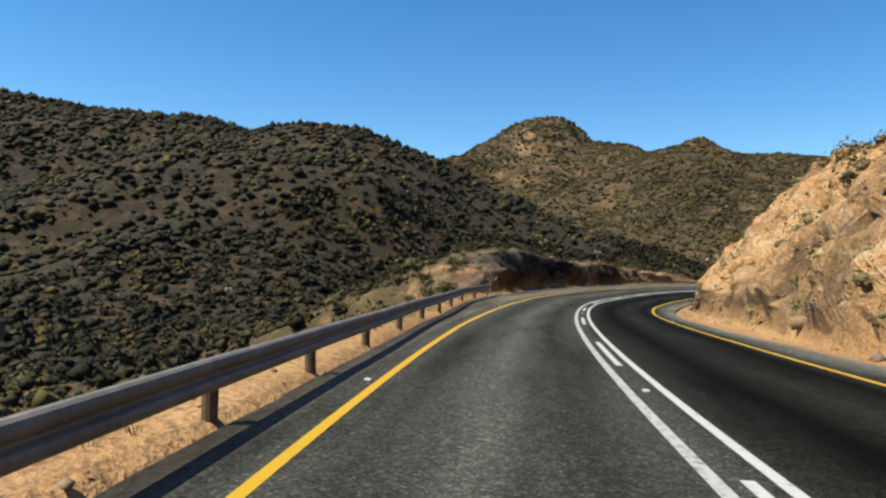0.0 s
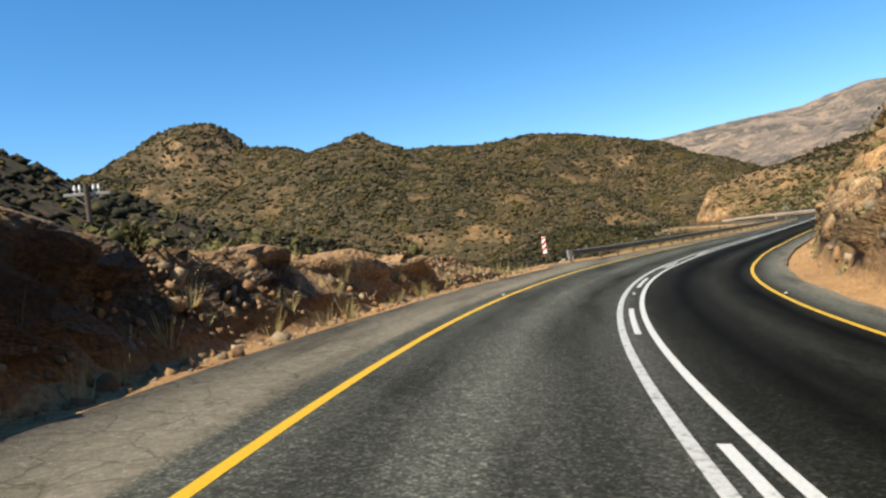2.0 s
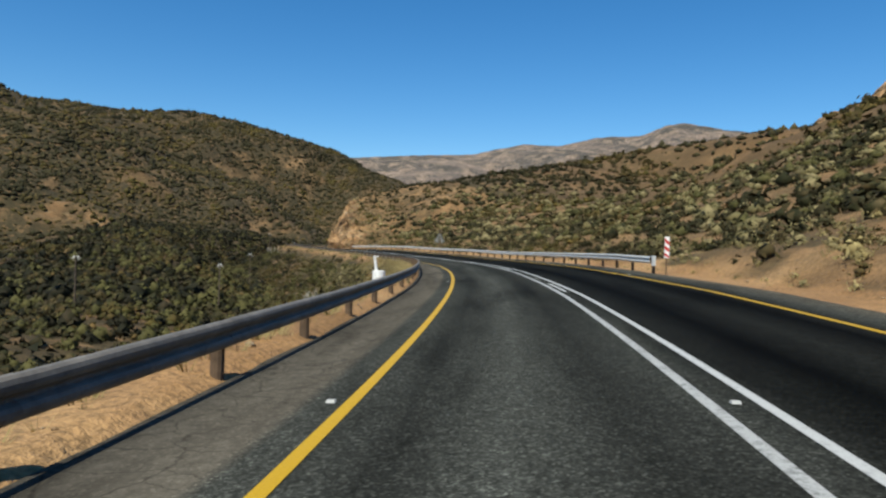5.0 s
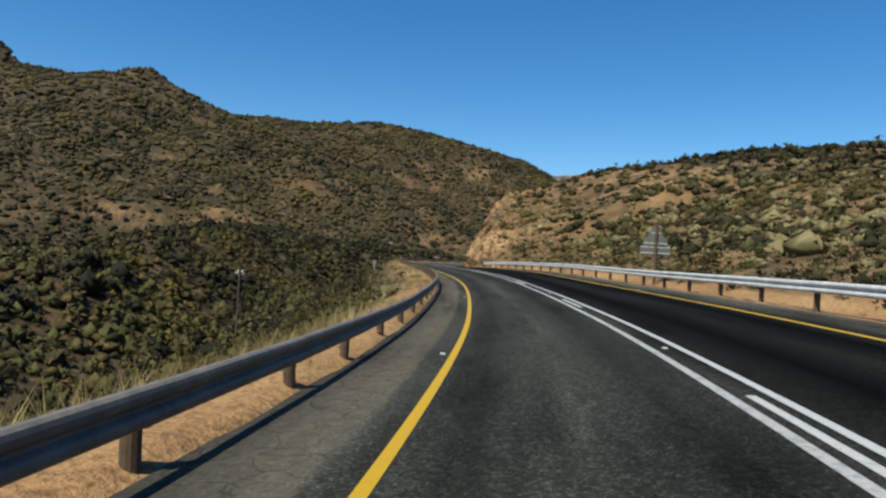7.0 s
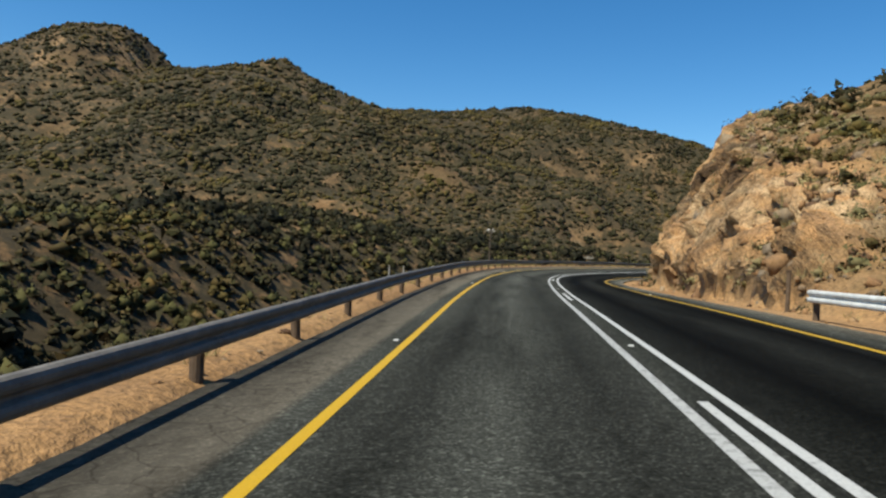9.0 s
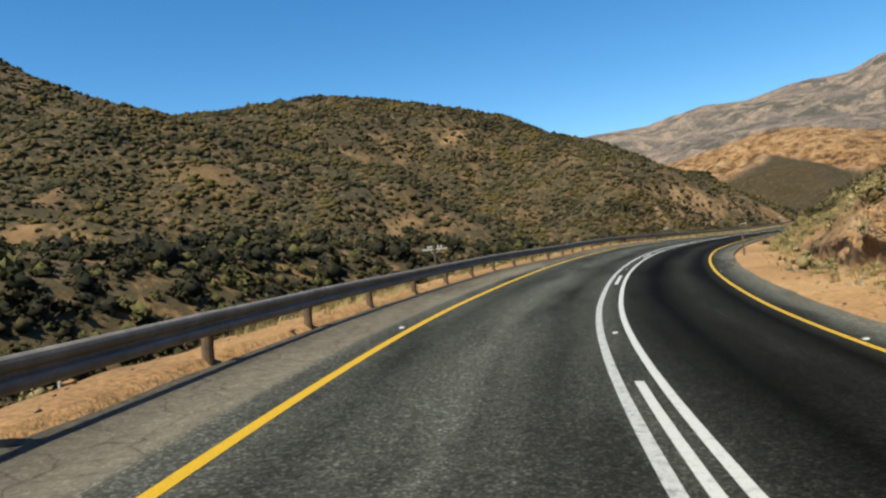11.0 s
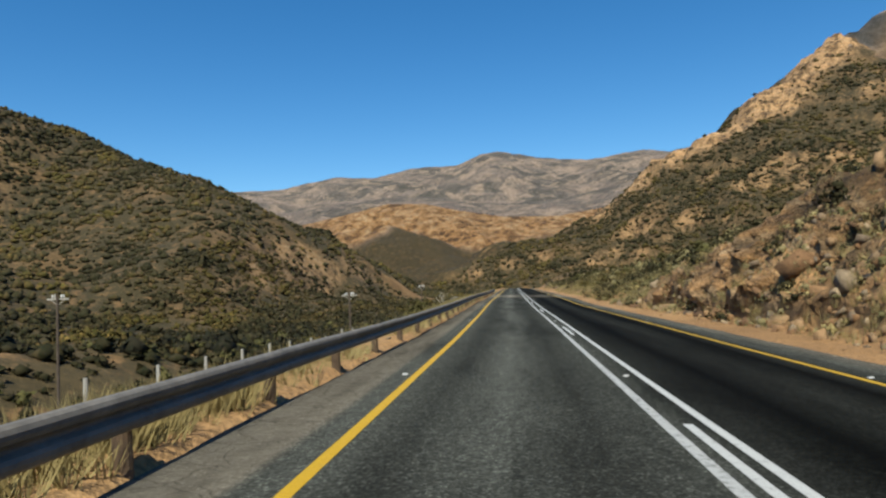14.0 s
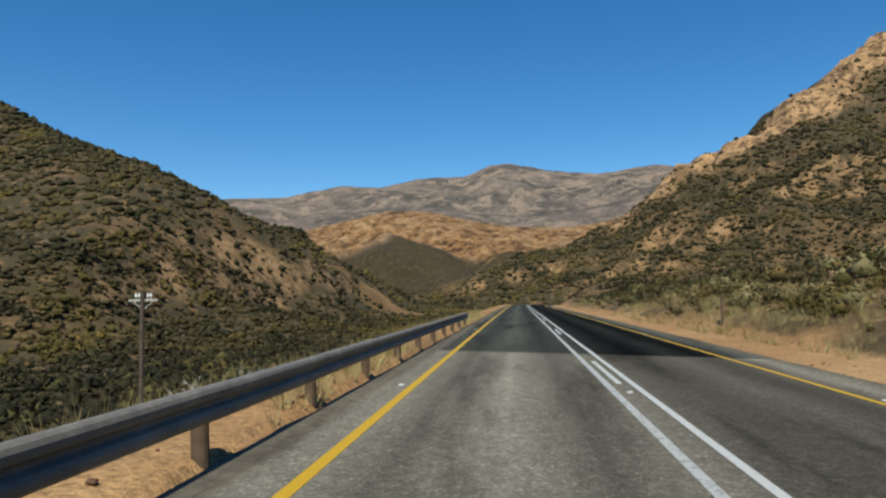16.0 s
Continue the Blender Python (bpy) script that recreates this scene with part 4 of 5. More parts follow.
thick = 0.72 * bush_shade(x, y) - rng.uniform(0.05, 1, len(x))
for pick, name, mat, lab in ((thick < 0, "hill_scrub", M_SCRUB, "dense low grey-green scrub dotted over the hillsides"), (thick >= 0, "dark_hill_scrub", M_THICK_SHADE, "thick dark bush covering the hill beside the first bend, with flank shade in its colour")):
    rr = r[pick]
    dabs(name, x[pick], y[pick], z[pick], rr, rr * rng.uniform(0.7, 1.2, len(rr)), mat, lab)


def sprays(x, y, z, r, h, leaves, leaf, core):
    """Vertices and faces of rounded shrublets: a lumpy core, with leaf sprays over it that face outwards unevenly."""
    n = len(x)
    R = np.stack([r, r, h], -1)[:, None]
    foot = np.stack([x, y, z - 0.08 * h], -1)[:, None]
    base, faces = (ICO, ICO_F) if core < 0.5 else (OCT * 1.15, OCT_F)
    v = len(base)
    lumps = base[None] * (1 + 0.30 * rng.uniform(-1, 1, (n, v, 1))) + 0.14 * rng.uniform(-1, 1, (n, v, 3))
    lumps = foot + (lumps * (core, core, 0.68 * core) + (0, 0, 0.34)) * R
    d = rng.normal(0, 1, (n, leaves, 3))
    d[..., 2] = np.abs(d[..., 2]) * 0.9 + 0.05
    d /= np.linalg.norm(d, axis=2)[..., None]
    lump = 1 + 0.30 * np.sin(3 * np.arctan2(d[..., 1], d[..., 0]) + rng.uniform(0, 6.283, (n, 1)))
    k = (rng.uniform(0.85 * core, 1.02, (n, leaves)) * lump)[..., None]
    p = foot + d * k * R
    nor = d + 0.6 * rng.normal(0, 1, d.shape)
    u = np.cross(nor, rng.normal(0, 1, d.shape))
    u /= np.linalg.norm(u, axis=2)[..., None]
    v = np.cross(nor, u)
    v /= np.linalg.norm(v, axis=2)[..., None]
    q = (leaf * r)[:, None, None] * rng.uniform(0.6, 1.4, (n, leaves, 1))
    tip = np.stack([p - u * q - v * q * 0.45, p + u * q - v * q * 0.3, p + v * q * 0.8], 2)
    co = np.r_[lumps.reshape(-1, 3), tip.reshape(-1, 3)]
    f = np.r_[(faces[None] + len(base) * np.arange(n)[:, None, None]).reshape(-1, 3), len(base) * n + np.arange(3 * n * leaves).reshape(-1, 3)]
    return co, f


def clumps(name, x, y, z, r, h, leaves, leaf, mat, label):
    """Shrublets in one object; those beside the road have more and finer sprays."""
    d = np.abs(road_coords(x, y)[1])
    at, co, f = 0, [], []
    for pick, many, fine, core in ((d < 17, 2.0, 0.56, 0.34), (d >= 17, 0.7, 1.15, 0.70)):
        if pick.any():
            c, g = sprays(x[pick], y[pick], z[pick], r[pick], h[pick], max(8, int(leaves * many)), leaf * fine, core)
            co.append(c), f.append(g + at)
            at += len(c)
    return tagged(new(name, mesh_from(name, np.concatenate(co), np.concatenate(f), mat)), label, "scrub", kind="stuff")


x, y, z, r = scrub(215000, -210, 180, -60, 940, lambda d: np.where((d > 11) & (d < 122), np.where(d < 24, 0.72, np.where(d < 46, 0.85, 0.65)), 0.0), lambda d: 0.47 + 0.0035 * np.clip(d, 0, 130), 151)
near = np.abs(road_coords(x, y)[1]) < 46
xn, yn, zn, rn = x[near], y[near], z[near], r[near]
x, y, z, r = x[~near], y[~near], z[~near], r[~near]
close = np.abs(road_coords(xn, yn)[1]) < 23
for pick, many, leaf, name in ((close, 34, 0.22, "roadside_scrub"), (~close, 14, 0.34, "slope_scrub")):
    rr = rn[pick]
    clumps(name, xn[pick], yn[pick], zn[pick], rr * 1.1, rr * rng.uniform(0.8, 1.4, len(rr)), many, leaf, M_SCRUB, "grey-green and brown bushes on the slopes beside the road")
thick = 0.78 * bush_shade(x, y) - rng.uniform(0.05, 1, len(x))
for pick, name, mat, lab in ((thick < 0, "valley_scrub", M_SCRUB, "low scrub and heath on the slopes below and above the road"), (thick >= 0, "dark_valley_scrub", M_THICK_SHADE, "thick dark bush at the foot of the first hill, with flank shade in its colour")):
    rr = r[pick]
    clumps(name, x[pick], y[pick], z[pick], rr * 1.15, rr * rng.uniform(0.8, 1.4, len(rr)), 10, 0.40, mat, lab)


def beside(n, s0, s1, q0, q1, side, power=1.0):
    """Places beside the asphalt: stations s0..s1, q0..q1 metres out from its edge."""
    s = rng.uniform(s0, s1, n)
    q = q0 + (q1 - q0) * rng.uniform(0, 1, n) ** power
    l = edge_left(s) + q if side > 0 else AR - q
    P, z, rock, bare = roadside(s, l)
    return P[:, 0], P[:, 1], z, s, l, rock


# green bushes below the road
x, y, z, s, l, rock = [np.concatenate(g) for g in zip(beside(260, -10, 44, 4, 40, 1), beside(600, 285, 410, 4, 45, 1), beside(260, 8, 50, 2.2, 22, 1), beside(90, 48, 112, 2.6, 9, 1), beside(700, 240, 400, 4, 44, 1), beside(420, 400, 540, 5, 40, 1), beside(620, 540, 740, 3.5, 40, 1), beside(90, 225, 372, 4, 40, -1), beside(120, 600, 740, 6, 40, -1))]
m = fbm(x, y, 26, 3, 231) > -0.05
r = rng.uniform(0.45, 1.05, len(x))
clumps("valley_bushes", x[m], y[m], z[m], r[m], r[m] * rng.uniform(1.0, 1.6, m.sum()), 48, 0.19, M_BUSH, "bright green bushes along the valley floor below the road")


# thickets on the valley floor below the road
gx = [beside(2000, 230, 420, 5, 60, 1), beside(2600, 400, 560, 6, 60, 1), beside(3400, 540, 760, 5, 60, 1), beside(900, -10, 60, 6, 45, 1), beside(900, 110, 240, 8, 60, 1)]
x, y, s = [np.concatenate([g[k] for g in gx]) for k in (0, 1, 3)]
z = ground_height(x, y)[0]
m = fbm(x, y, 22, 3, 241) + 0.5 * fbm(x, y, 6, 2, 243) > -0.22
x, y, z, s = x[m], y[m], z[m], s[m]
r = np.clip(0.75 * rng.lognormal(0, 0.4, len(x)), 0.4, 1.9)
k = rng.uniform(0, 1, len(x)) < np.where(s < 120, 0.9, np.where(s < 420, 0.55, 0.75))
clumps("dark_thicket", x[k], y[k], z[k], r[k] * 1.1, r[k] * rng.uniform(0.9, 1.5, k.sum()), 40, 0.22, M_THICK_SHADE, "dark grey-green thicket on the valley floor")
clumps("olive_thicket", x[~k], y[~k], z[~k], r[~k] * 0.9, r[~k] * rng.uniform(0.8, 1.3, (~k).sum()), 40, 0.22, M_BUSH, "olive-green bushes scattered through the valley thicket")


gx = [beside(1500, 215, 385, 4, 62, -1), beside(500, 590, 760, 4, 40, -1)]
x, y = [np.concatenate([g[k] for g in gx]) for k in (0, 1)]
z = ground_height(x, y)[0]
r = np.clip(0.62 * rng.lognormal(0, 0.4, len(x)), 0.35, 1.5)
k = rng.uniform(0, 1, len(x))
for pick, name, mat, lab in ((k < 0.66, "brown_bushes", M_PALE, "brownish dry bushes on the open slope"), (k >= 0.66, "olive_bushes", M_BUSH, "olive-green rounded bushes on the open slope")):
    rr = r[pick]
    clumps(name, x[pick], y[pick], z[pick], rr * 1.1, rr * rng.uniform(0.8, 1.3, len(rr)), 54, 0.16, mat, lab)


def tufts(name, x, y, z, r, h, blades, mat, label, category, lean=0.6, width=0.12):
    """Fans of narrow blades or twigs, each a tapered leaf."""
    n = len(x)
    a = rng.uniform(0, 6.283, (n, blades))
    out = rng.uniform(0.15, 1.0, (n, blades)) * lean
    hh = h[:, None] * rng.uniform(0.55, 1.1, (n, blades))
    b0x = x[:, None] + r[:, None] * 0.35 * np.cos(a) * rng.uniform(0, 1, (n, blades))
    b0y = y[:, None] + r[:, None] * 0.35 * np.sin(a) * rng.uniform(0, 1, (n, blades))
    tx, ty, tz = b0x + np.cos(a) * out * r[:, None], b0y + np.sin(a) * out * r[:, None], z[:, None] + hh
    w = width * r[:, None] * rng.uniform(0.6, 1.4, (n, blades))
    sx, sy = -np.sin(a + 0.9) * w, np.cos(a + 0.9) * w
    zb = np.repeat(z[:, None] - 0.05, blades, 1)
    co = np.stack([np.stack([b0x - sx, b0y - sy, zb], -1), np.stack([b0x + sx, b0y + sy, zb], -1), np.stack([tx, ty, tz], -1)], 2).reshape(-1, 3)
    f = np.arange(len(co)).reshape(-1, 3)
    return tagged(new(name, mesh_from(name, co, f, mat)), label, category, kind="stuff")


# dry grass on the verges
gx = [beside(5200, -40, 760, 1.3, 7.0, 1, 1.3), beside(5200, -40, 760, 1.6, 12.0, -1, 1.2), beside(1500, 232, 262, 0.9, 5, 1), beside(2600, 545, 690, 1.0, 5.0, 1), beside(2600, 540, 760, 1.6, 9.0, -1), beside(2200, 8, 190, 1.0, 14, -1), beside(5200, 225, 690, 0.25, 1.9, 1, 0.7), beside(900, 0, 40, 0.3, 1.8, 1, 0.7), beside(6000, 500, 690, 0.12, 2.6, 1, 1.0), beside(1600, 116, 230, 0.4, 2.4, 1, 1.0)]
x, y, z = [np.concatenate([g[k] for g in gx]) for k in range(3)]
m = fbm(x, y, 6, 3, 201) > -0.12
x, y, z = x[m], y[m], z[m]
h = rng.uniform(0.10, 0.36, len(x))
tufts("dry_grass", x, y, z, h * 1.0, h, 12, M_DRY, "dry straw-coloured grass tufts along the verges", "grass", 0.9, 0.035)

gx = [beside(1800, 598, 634, 0.5, 4.2, 1), beside(1400, 534, 562, 0.25, 2.4, 1), beside(2400, 540, 700, 1.1, 4.6, 1), beside(1500, 545, 700, 1.9, 9, -1), beside(2200, 478, 600, 2.4, 13, -1), beside(700, 236, 300, 1.2, 4.5, 1), beside(900, 10, 190, 1.4, 14, -1), beside(500, 376, 470, 1.6, 11, -1), beside(110, 44, 114, 0.5, 1.7, 1)]
x, y, z = [np.concatenate([g[k] for g in gx]) for k in range(3)]
h = rng.uniform(0.3, 0.62, len(x))
tufts("tall_dry_grass", x, y, z, h * 0.75, h, 24, M_DRY, "knee-high golden dry grass beside the guardrail and cuttings", "grass", 0.8, 0.024)

# twiggy scrub on the near slopes
gx = [beside(2900, -20, 740, 2.2, 16, 1, 1.1), beside(2900, -20, 740, 2.6, 18, -1, 1.0), beside(1500, 0, 190, 1.2, 15, -1), beside(500, 374, 480, 1.6, 12, -1), beside(1300, 500, 640, 1.6, 14, -1)]
x, y, z, s, l, rock = [np.concatenate([g[k] for g in gx]) for k in range(6)]
m = (rng.uniform(0, 1, len(x)) > rock * 0.5) & (fbm(x, y, 8, 3, 211) > -0.25)
x, y, z = x[m], y[m], z[m]
r = 0.26 * rng.lognormal(0, 0.45, len(x)) + 0.14
k = rng.uniform(0, 1, len(x)) < 0.60 - 0.45 * rock[m]
clumps("low_shrublets", x[k], y[k], z[k], r[k] * 1.3, r[k] * 1.5, 26, 0.22, M_SCRUB, "knee-high twiggy shrublets on the stony slopes")
clumps("pale_shrublets", x[~k], y[~k], z[~k], r[~k] * 1.2, r[~k] * 1.3, 26, 0.22, M_PALE, "straw-pale and grey shrublets on the stony slopes")

gx = [beside(1500, -10, 190, 1.0, 16, -1), beside(500, 376, 470, 2.0, 13, -1), beside(320, 186, 232, 2.0, 14, -1), beside(2500, 476, 625, 2.4, 17, -1)]
x, y, z, s, l, rock = [np.concatenate([g[k] for g in gx]) for k in range(6)]
r = np.clip(0.26 * rng.lognormal(0, 0.4, len(x)), 0.12, 0.7)
k = rng.uniform(0, 1, len(x)) < 0.6
clumps("pale_grass_mounds", x[k], y[k], z[k], r[k] * 1.2, r[k] * 1.3, 40, 0.2, M_DRY, "rounded straw-coloured grass clumps on the cutting")
clumps("grey_shrub_mounds", x[~k], y[~k], z[~k], r[~k] * 1.3, r[~k] * 1.3, 36, 0.2, M_PALE, "rounded grey-brown shrublets on the cutting")
x, y, z, s, l, rock = [np.concatenate(g) for g in zip(beside(5200, -10, 760, 4.5, 60, 1), beside(1700, 310, 425, 5, 55, 1))]
z = ground_height(x, y)[0]
r = np.clip(0.45 * rng.lognormal(0, 0.35, len(x)), 0.25, 0.95)
m = (s < 40) | (s > 118) | (l > 12)
clumps("low_valley_scrub", x[m], y[m], z[m], r[m] * 1.2, r[m] * 1.1, 14, 0.34, M_SCRUB, "low grey-brown scrub below the road")

# loose stones and blocks of the cuttings
CUBE = np.array([(a, b, c) for a in (-1, 1) for b in (-1, 1) for c in (-1, 1)], float)
CUBE_F = np.array([(0, 1, 3, 2), (4, 6, 7, 5), (0, 4, 5, 1), (2, 3, 7, 6), (0, 2, 6, 4), (1, 5, 7, 3)])


def blocks(name, x, y, z, r, mat, label):
    """Broken slabs, each tilted and uneven, half sunk in the ground."""
    n = len(x)
    t = CUBE[None] * rng.uniform(0.45, 1.25, (n, 1, 3)) * (1 + 0.28 * rng.uniform(-1, 1, (n, 8, 3)))
    q = np.linalg.qr(rng.normal(0, 1, (n, 3, 3)))[0]
    flat = np.eye(3) * (1, 1, 0.7)
    co = np.einsum("nij,nvj->nvi", q, t @ flat) * r[:, None, None] + np.stack([x, y, z], -1)[:, None]
    f = (CUBE_F[None] + 8 * np.arange(n)[:, None, None]).reshape(-1, 4)
    return tagged(new(name, mesh_from(name, co.reshape(-1, 3), f, mat)), label, "stones", kind="stuff")


gx = [beside(5200, -10, 190, 0.7, 14, -1), beside(5200, 374, 470, 1.0, 13, -1), beside(4200, 500, 615, 1.6, 9, -1)]
x, y, z, s, l, rock = [np.concatenate([g[k] for g in gx]) for k in range(6)]
m = rng.uniform(0, 1, len(x)) < 0.15 + rock * 0.75 + 0.3 * (s > 540)
x, y, z = x[m], y[m], z[m]
r = 0.08 * rng.lognormal(0, 0.55, len(x)) + 0.03
blocks("rubble", x, y, z, r, M_STONE, "broken angular blocks and stones in the road cuttings")
gx = [beside(620, 60, 192, 1.2, 15, -1), beside(620, 378, 468, 1.6, 13, -1), beside(260, 540, 612, 1.8, 9, -1)]
x, y, z, s, l, rock = [np.concatenate([g[k] for g in gx]) for k in range(6)]
r = np.clip(0.17 * rng.lognormal(0, 0.45, len(x)), 0.08, 0.5)
blocks("cutting_blocks", x, y, z - 0.2 * r, r, M_STONE, "angular orange-brown rock blocks in the cutting faces")
gx = [beside(3600, 68, 116, 0.35, 4.2, 1, 0.9), beside(500, 42, 70, 0.3, 1.4, 1, 0.9)]
x, y, z = [np.concatenate([g[k] for g in gx]) for k in range(3)]
blocks("bank_rubble", x, y, z, 0.030 * rng.lognormal(0, 0.55, len(x)) + 0.015, M_STONE, "brown rubble spilling down the roadside bank")
gx = [beside(2600, -10, 690, 0.15, 2.2, 1, 0.8), beside(1200, -40, 690, 0.2, 3.0, -1)]
x, y, z = [np.concatenate([g[k] for g in gx]) for k in range(3)]
r = 0.018 * rng.lognormal(0, 0.6, len(x)) + 0.012
blobs("gravel", x, y, z, r * 1.2, r * 1.2, M_STONE, "loose gravel strewn over the sandy verges", "gravel", 0.4, 0.2)

# ---- bushes, each a thing ----
def leafy(seed, r, h, clusters, leaves, leaf):
    """Leaf sprays round a few limbs: limbs and foliage meshes."""
    g = np.random.default_rng(seed)
    cen = g.normal(0, 1, (clusters, 3))
    cen /= np.linalg.norm(cen, axis=1)[:, None]
    cen *= (g.uniform(0.35, 1, clusters) ** 0.5)[:, None] * (0.78 * r, 0.78 * r, 0.40 * h)
    cen[:, 2] = np.abs(cen[:, 2]) * 1.1 + 0.30 * h
    rad = g.uniform(0.20, 0.38, clusters) * r
    d = g.normal(0, 1, (clusters, leaves, 3))
    d /= np.linalg.norm(d, axis=2)[..., None]
    p = cen[:, None] + d * rad[:, None, None] * g.uniform(0.4, 1.0, (clusters, leaves, 1))
    p = p.reshape(-1, 3)
    n = len(p)
    u = g.normal(0, 1, (n, 3))
    u /= np.linalg.norm(u, axis=1)[:, None]
    v = np.cross(u, g.normal(0, 1, (n, 3)))
    v /= np.linalg.norm(v, axis=1)[:, None]
    s = leaf * g.uniform(0.6, 1.4, (n, 1))
    co = np.stack([p - u * s, p + v * s * 0.45, p + u * s, p - v * s * 0.45], 1).reshape(-1, 3)
    fol = mesh_from("foliage", co, np.arange(4 * n).reshape(-1, 4))
    bm = bmesh.new()
    for c in cen[: min(9, clusters)]:
        dv = Vector(c)
        m = Matrix.Translation((0, 0, -0.1)) @ dv.to_track_quat("Z", "Y").to_matrix().to_4x4()
        bmesh.ops.create_cone(bm, cap_ends=False, segments=5, radius1=0.035 * r + 0.008, radius2=0.008, depth=dv.length, matrix=m @ Matrix.Translation((0, 0, dv.length / 2)))
    st = bpy.data.meshes.new("limbs")
    bm.to_mesh(st), bm.free()
    return st, fol


def bush(seed, r, h, mat, label, category="shrub", clusters=16, leaves=26, leaf=0.10, group="shrubs on the slopes"):
    st, fol = leafy(seed, r, h, clusters, leaves, leaf)
    root = tagged(new("shrub"), label, category, group)
    part_mesh("limbs", st, M_POLE, root)
    part_mesh("foliage", fol, mat, root)
    return root


def seat(s, l, turn=0.0, size=1.0, sink=0.03):
    P, z, _, _ = roadside(np.array([float(s)]), np.array([float(l)]))
    return Matrix.Translation((float(P[0, 0]), float(P[0, 1]), float(z[0]) - sink)) @ Matrix.Rotation(turn, 4, "Z") @ Matrix.Scale(size, 4)


KINDS = [
    bush(11, 0.9, 1.0, M_BUSH, "rounded olive-green shrub on the stony slope", clusters=18, leaves=30, leaf=0.075),
    bush(12, 1.2, 1.5, M_BUSH, "tall bright-green bush below the road", clusters=26, leaves=32, leaf=0.085),
    bush(13, 0.7, 0.6, M_SCRUB, "low dark grey-green heath shrub", clusters=14, leaves=28, leaf=0.06),
    bush(14, 1.0, 0.9, M_SCRUB, "spreading dusty grey-green karoo shrub", clusters=20, leaves=30, leaf=0.07),
    bush(15, 0.7, 0.8, M_PALE, "straw-pale rounded bush on the cutting", clusters=14, leaves=34, leaf=0.06),
]
first = [True] * len(KINDS)


def plant(kind, s, l, size):
    m = seat(s, l, rng.uniform(0, 6.28), size)
    if first[kind]:
        first[kind] = False
        KINDS[kind].matrix_basis = m
    else:
        copy_thing(KINDS[kind], m).scale = (size,) * 3


def plant_many(n, s0, s1, q0, q1, side, kinds, size0=0.7, size1=1.3):
    for _ in range(n):
        s = rng.uniform(s0, s1)
        q = rng.uniform(q0, q1)
        l = float(edge_left(np.array(s))) + q if side > 0 else AR - q
        plant(int(rng.choice(kinds)), s, l, rng.uniform(size0, size1))


plant_many(30, -10, 42, 4, 22, 1, [0, 1, 2, 3, 1])
plant_many(14, 44, 112, 3.2, 9, 1, [0, 1, 2, 3], 0.6, 1.0)
plant_many(24, 116, 240, 4.5, 24, 1, [2, 3, 3, 0])
plant_many(34, 240, 380, 4.0, 24, 1, [0, 1, 2, 3, 3])
plant_many(30, 380, 520, 4.5, 24, 1, [0, 1, 2, 3])
plant_many(36, 520, 720, 2.6, 22, 1, [1, 3, 2, 0])
plant_many(16, 0, 190, 3.0, 20, -1, [4, 4, 2, 3, 0], 0.5, 1.0)
plant_many(40, 225, 372, 4.5, 30, -1, [0, 1, 3, 3, 2])
plant_many(12, 376, 470, 6.0, 26, -1, [0, 3, 4], 0.5, 1.0)
plant_many(30, 470, 620, 4.5, 24, -1, [4, 3, 0, 2, 4])
plant_many(32, 600, 760, 4.0, 24, -1, [1, 3, 3, 0])

def bare_tree(seed, s, l, tall, label):
    g = np.random.default_rng(seed)
    root = tagged(new("bare_tree"), label, "tree", "leafless trees below the guardrail")
    root.matrix_basis = seat(s, l, g.uniform(0, 6))
    trunk, twigs = bmesh.new(), bmesh.new()

    def limb(a, way, length, r, depth):
        b = a + way * length
        m = Matrix.Translation((a + b) / 2) @ way.to_track_quat("Z", "Y").to_matrix().to_4x4()
        bmesh.ops.create_cone(trunk if depth == 0 else twigs, cap_ends=True, segments=7 if depth < 2 else 4, radius1=r, radius2=r * 0.62, depth=length * 1.04, matrix=m)
        if depth < 4:
            for _ in range(2 if depth < 1 else 3):
                w = (way + Vector(g.normal(0, 0.48, 3)) + Vector((0, 0, 0.12))).normalized()
                limb(a + way * length * g.uniform(0.7, 1.0), w, length * g.uniform(0.55, 0.8), r * 0.56, depth + 1)
    limb(Vector((0, 0, -0.3)), Vector((g.normal(0, 0.1), g.normal(0, 0.1), 1)).normalized(), tall * 0.42, 0.03 * tall, 0)
    part("trunk", trunk, M_GREYARM, root)
    part("branches", twigs, M_GREYARM, root, "pale leafless branches")


for seed, s, l, tall in ((61, 620, 6.6, 2.6), (62, 632, 6.3, 2.0), (63, 648, 7.5, 2.3), (64, 655, 9.5, 2.6), (65, 664, 8.0, 2.2), (66, 247, 10.5, 2.4)):
    bare_tree(seed, s, l, tall, "small leafless grey tree among the bushes")

# a large yellow-green bush and the bushes by the cut bank
big = bush(31, 2.1, 2.3, M_BUSH, "large yellow-green bush beside the guardrail", "bush", 40, 40, 0.10, "")
big.name = "bush"
big.matrix_basis = seat(166, 9.0, 0.3)
tall = bush(32, 2.0, 3.4, M_PALE, "tall sparse brownish bush behind the guardrail", "bush", 26, 26, 0.10, "")
tall.name = "bush"
tall.matrix_basis = seat(247, 9.0, 1.3)
for s, l, z in ((38, 7.0, 1.1), (41, 6.2, 0.9), (35, 8.0, 1.0), (55, 6.5, 0.7), (63, 6.8, 0.6)):
    plant(1, s, l, z)

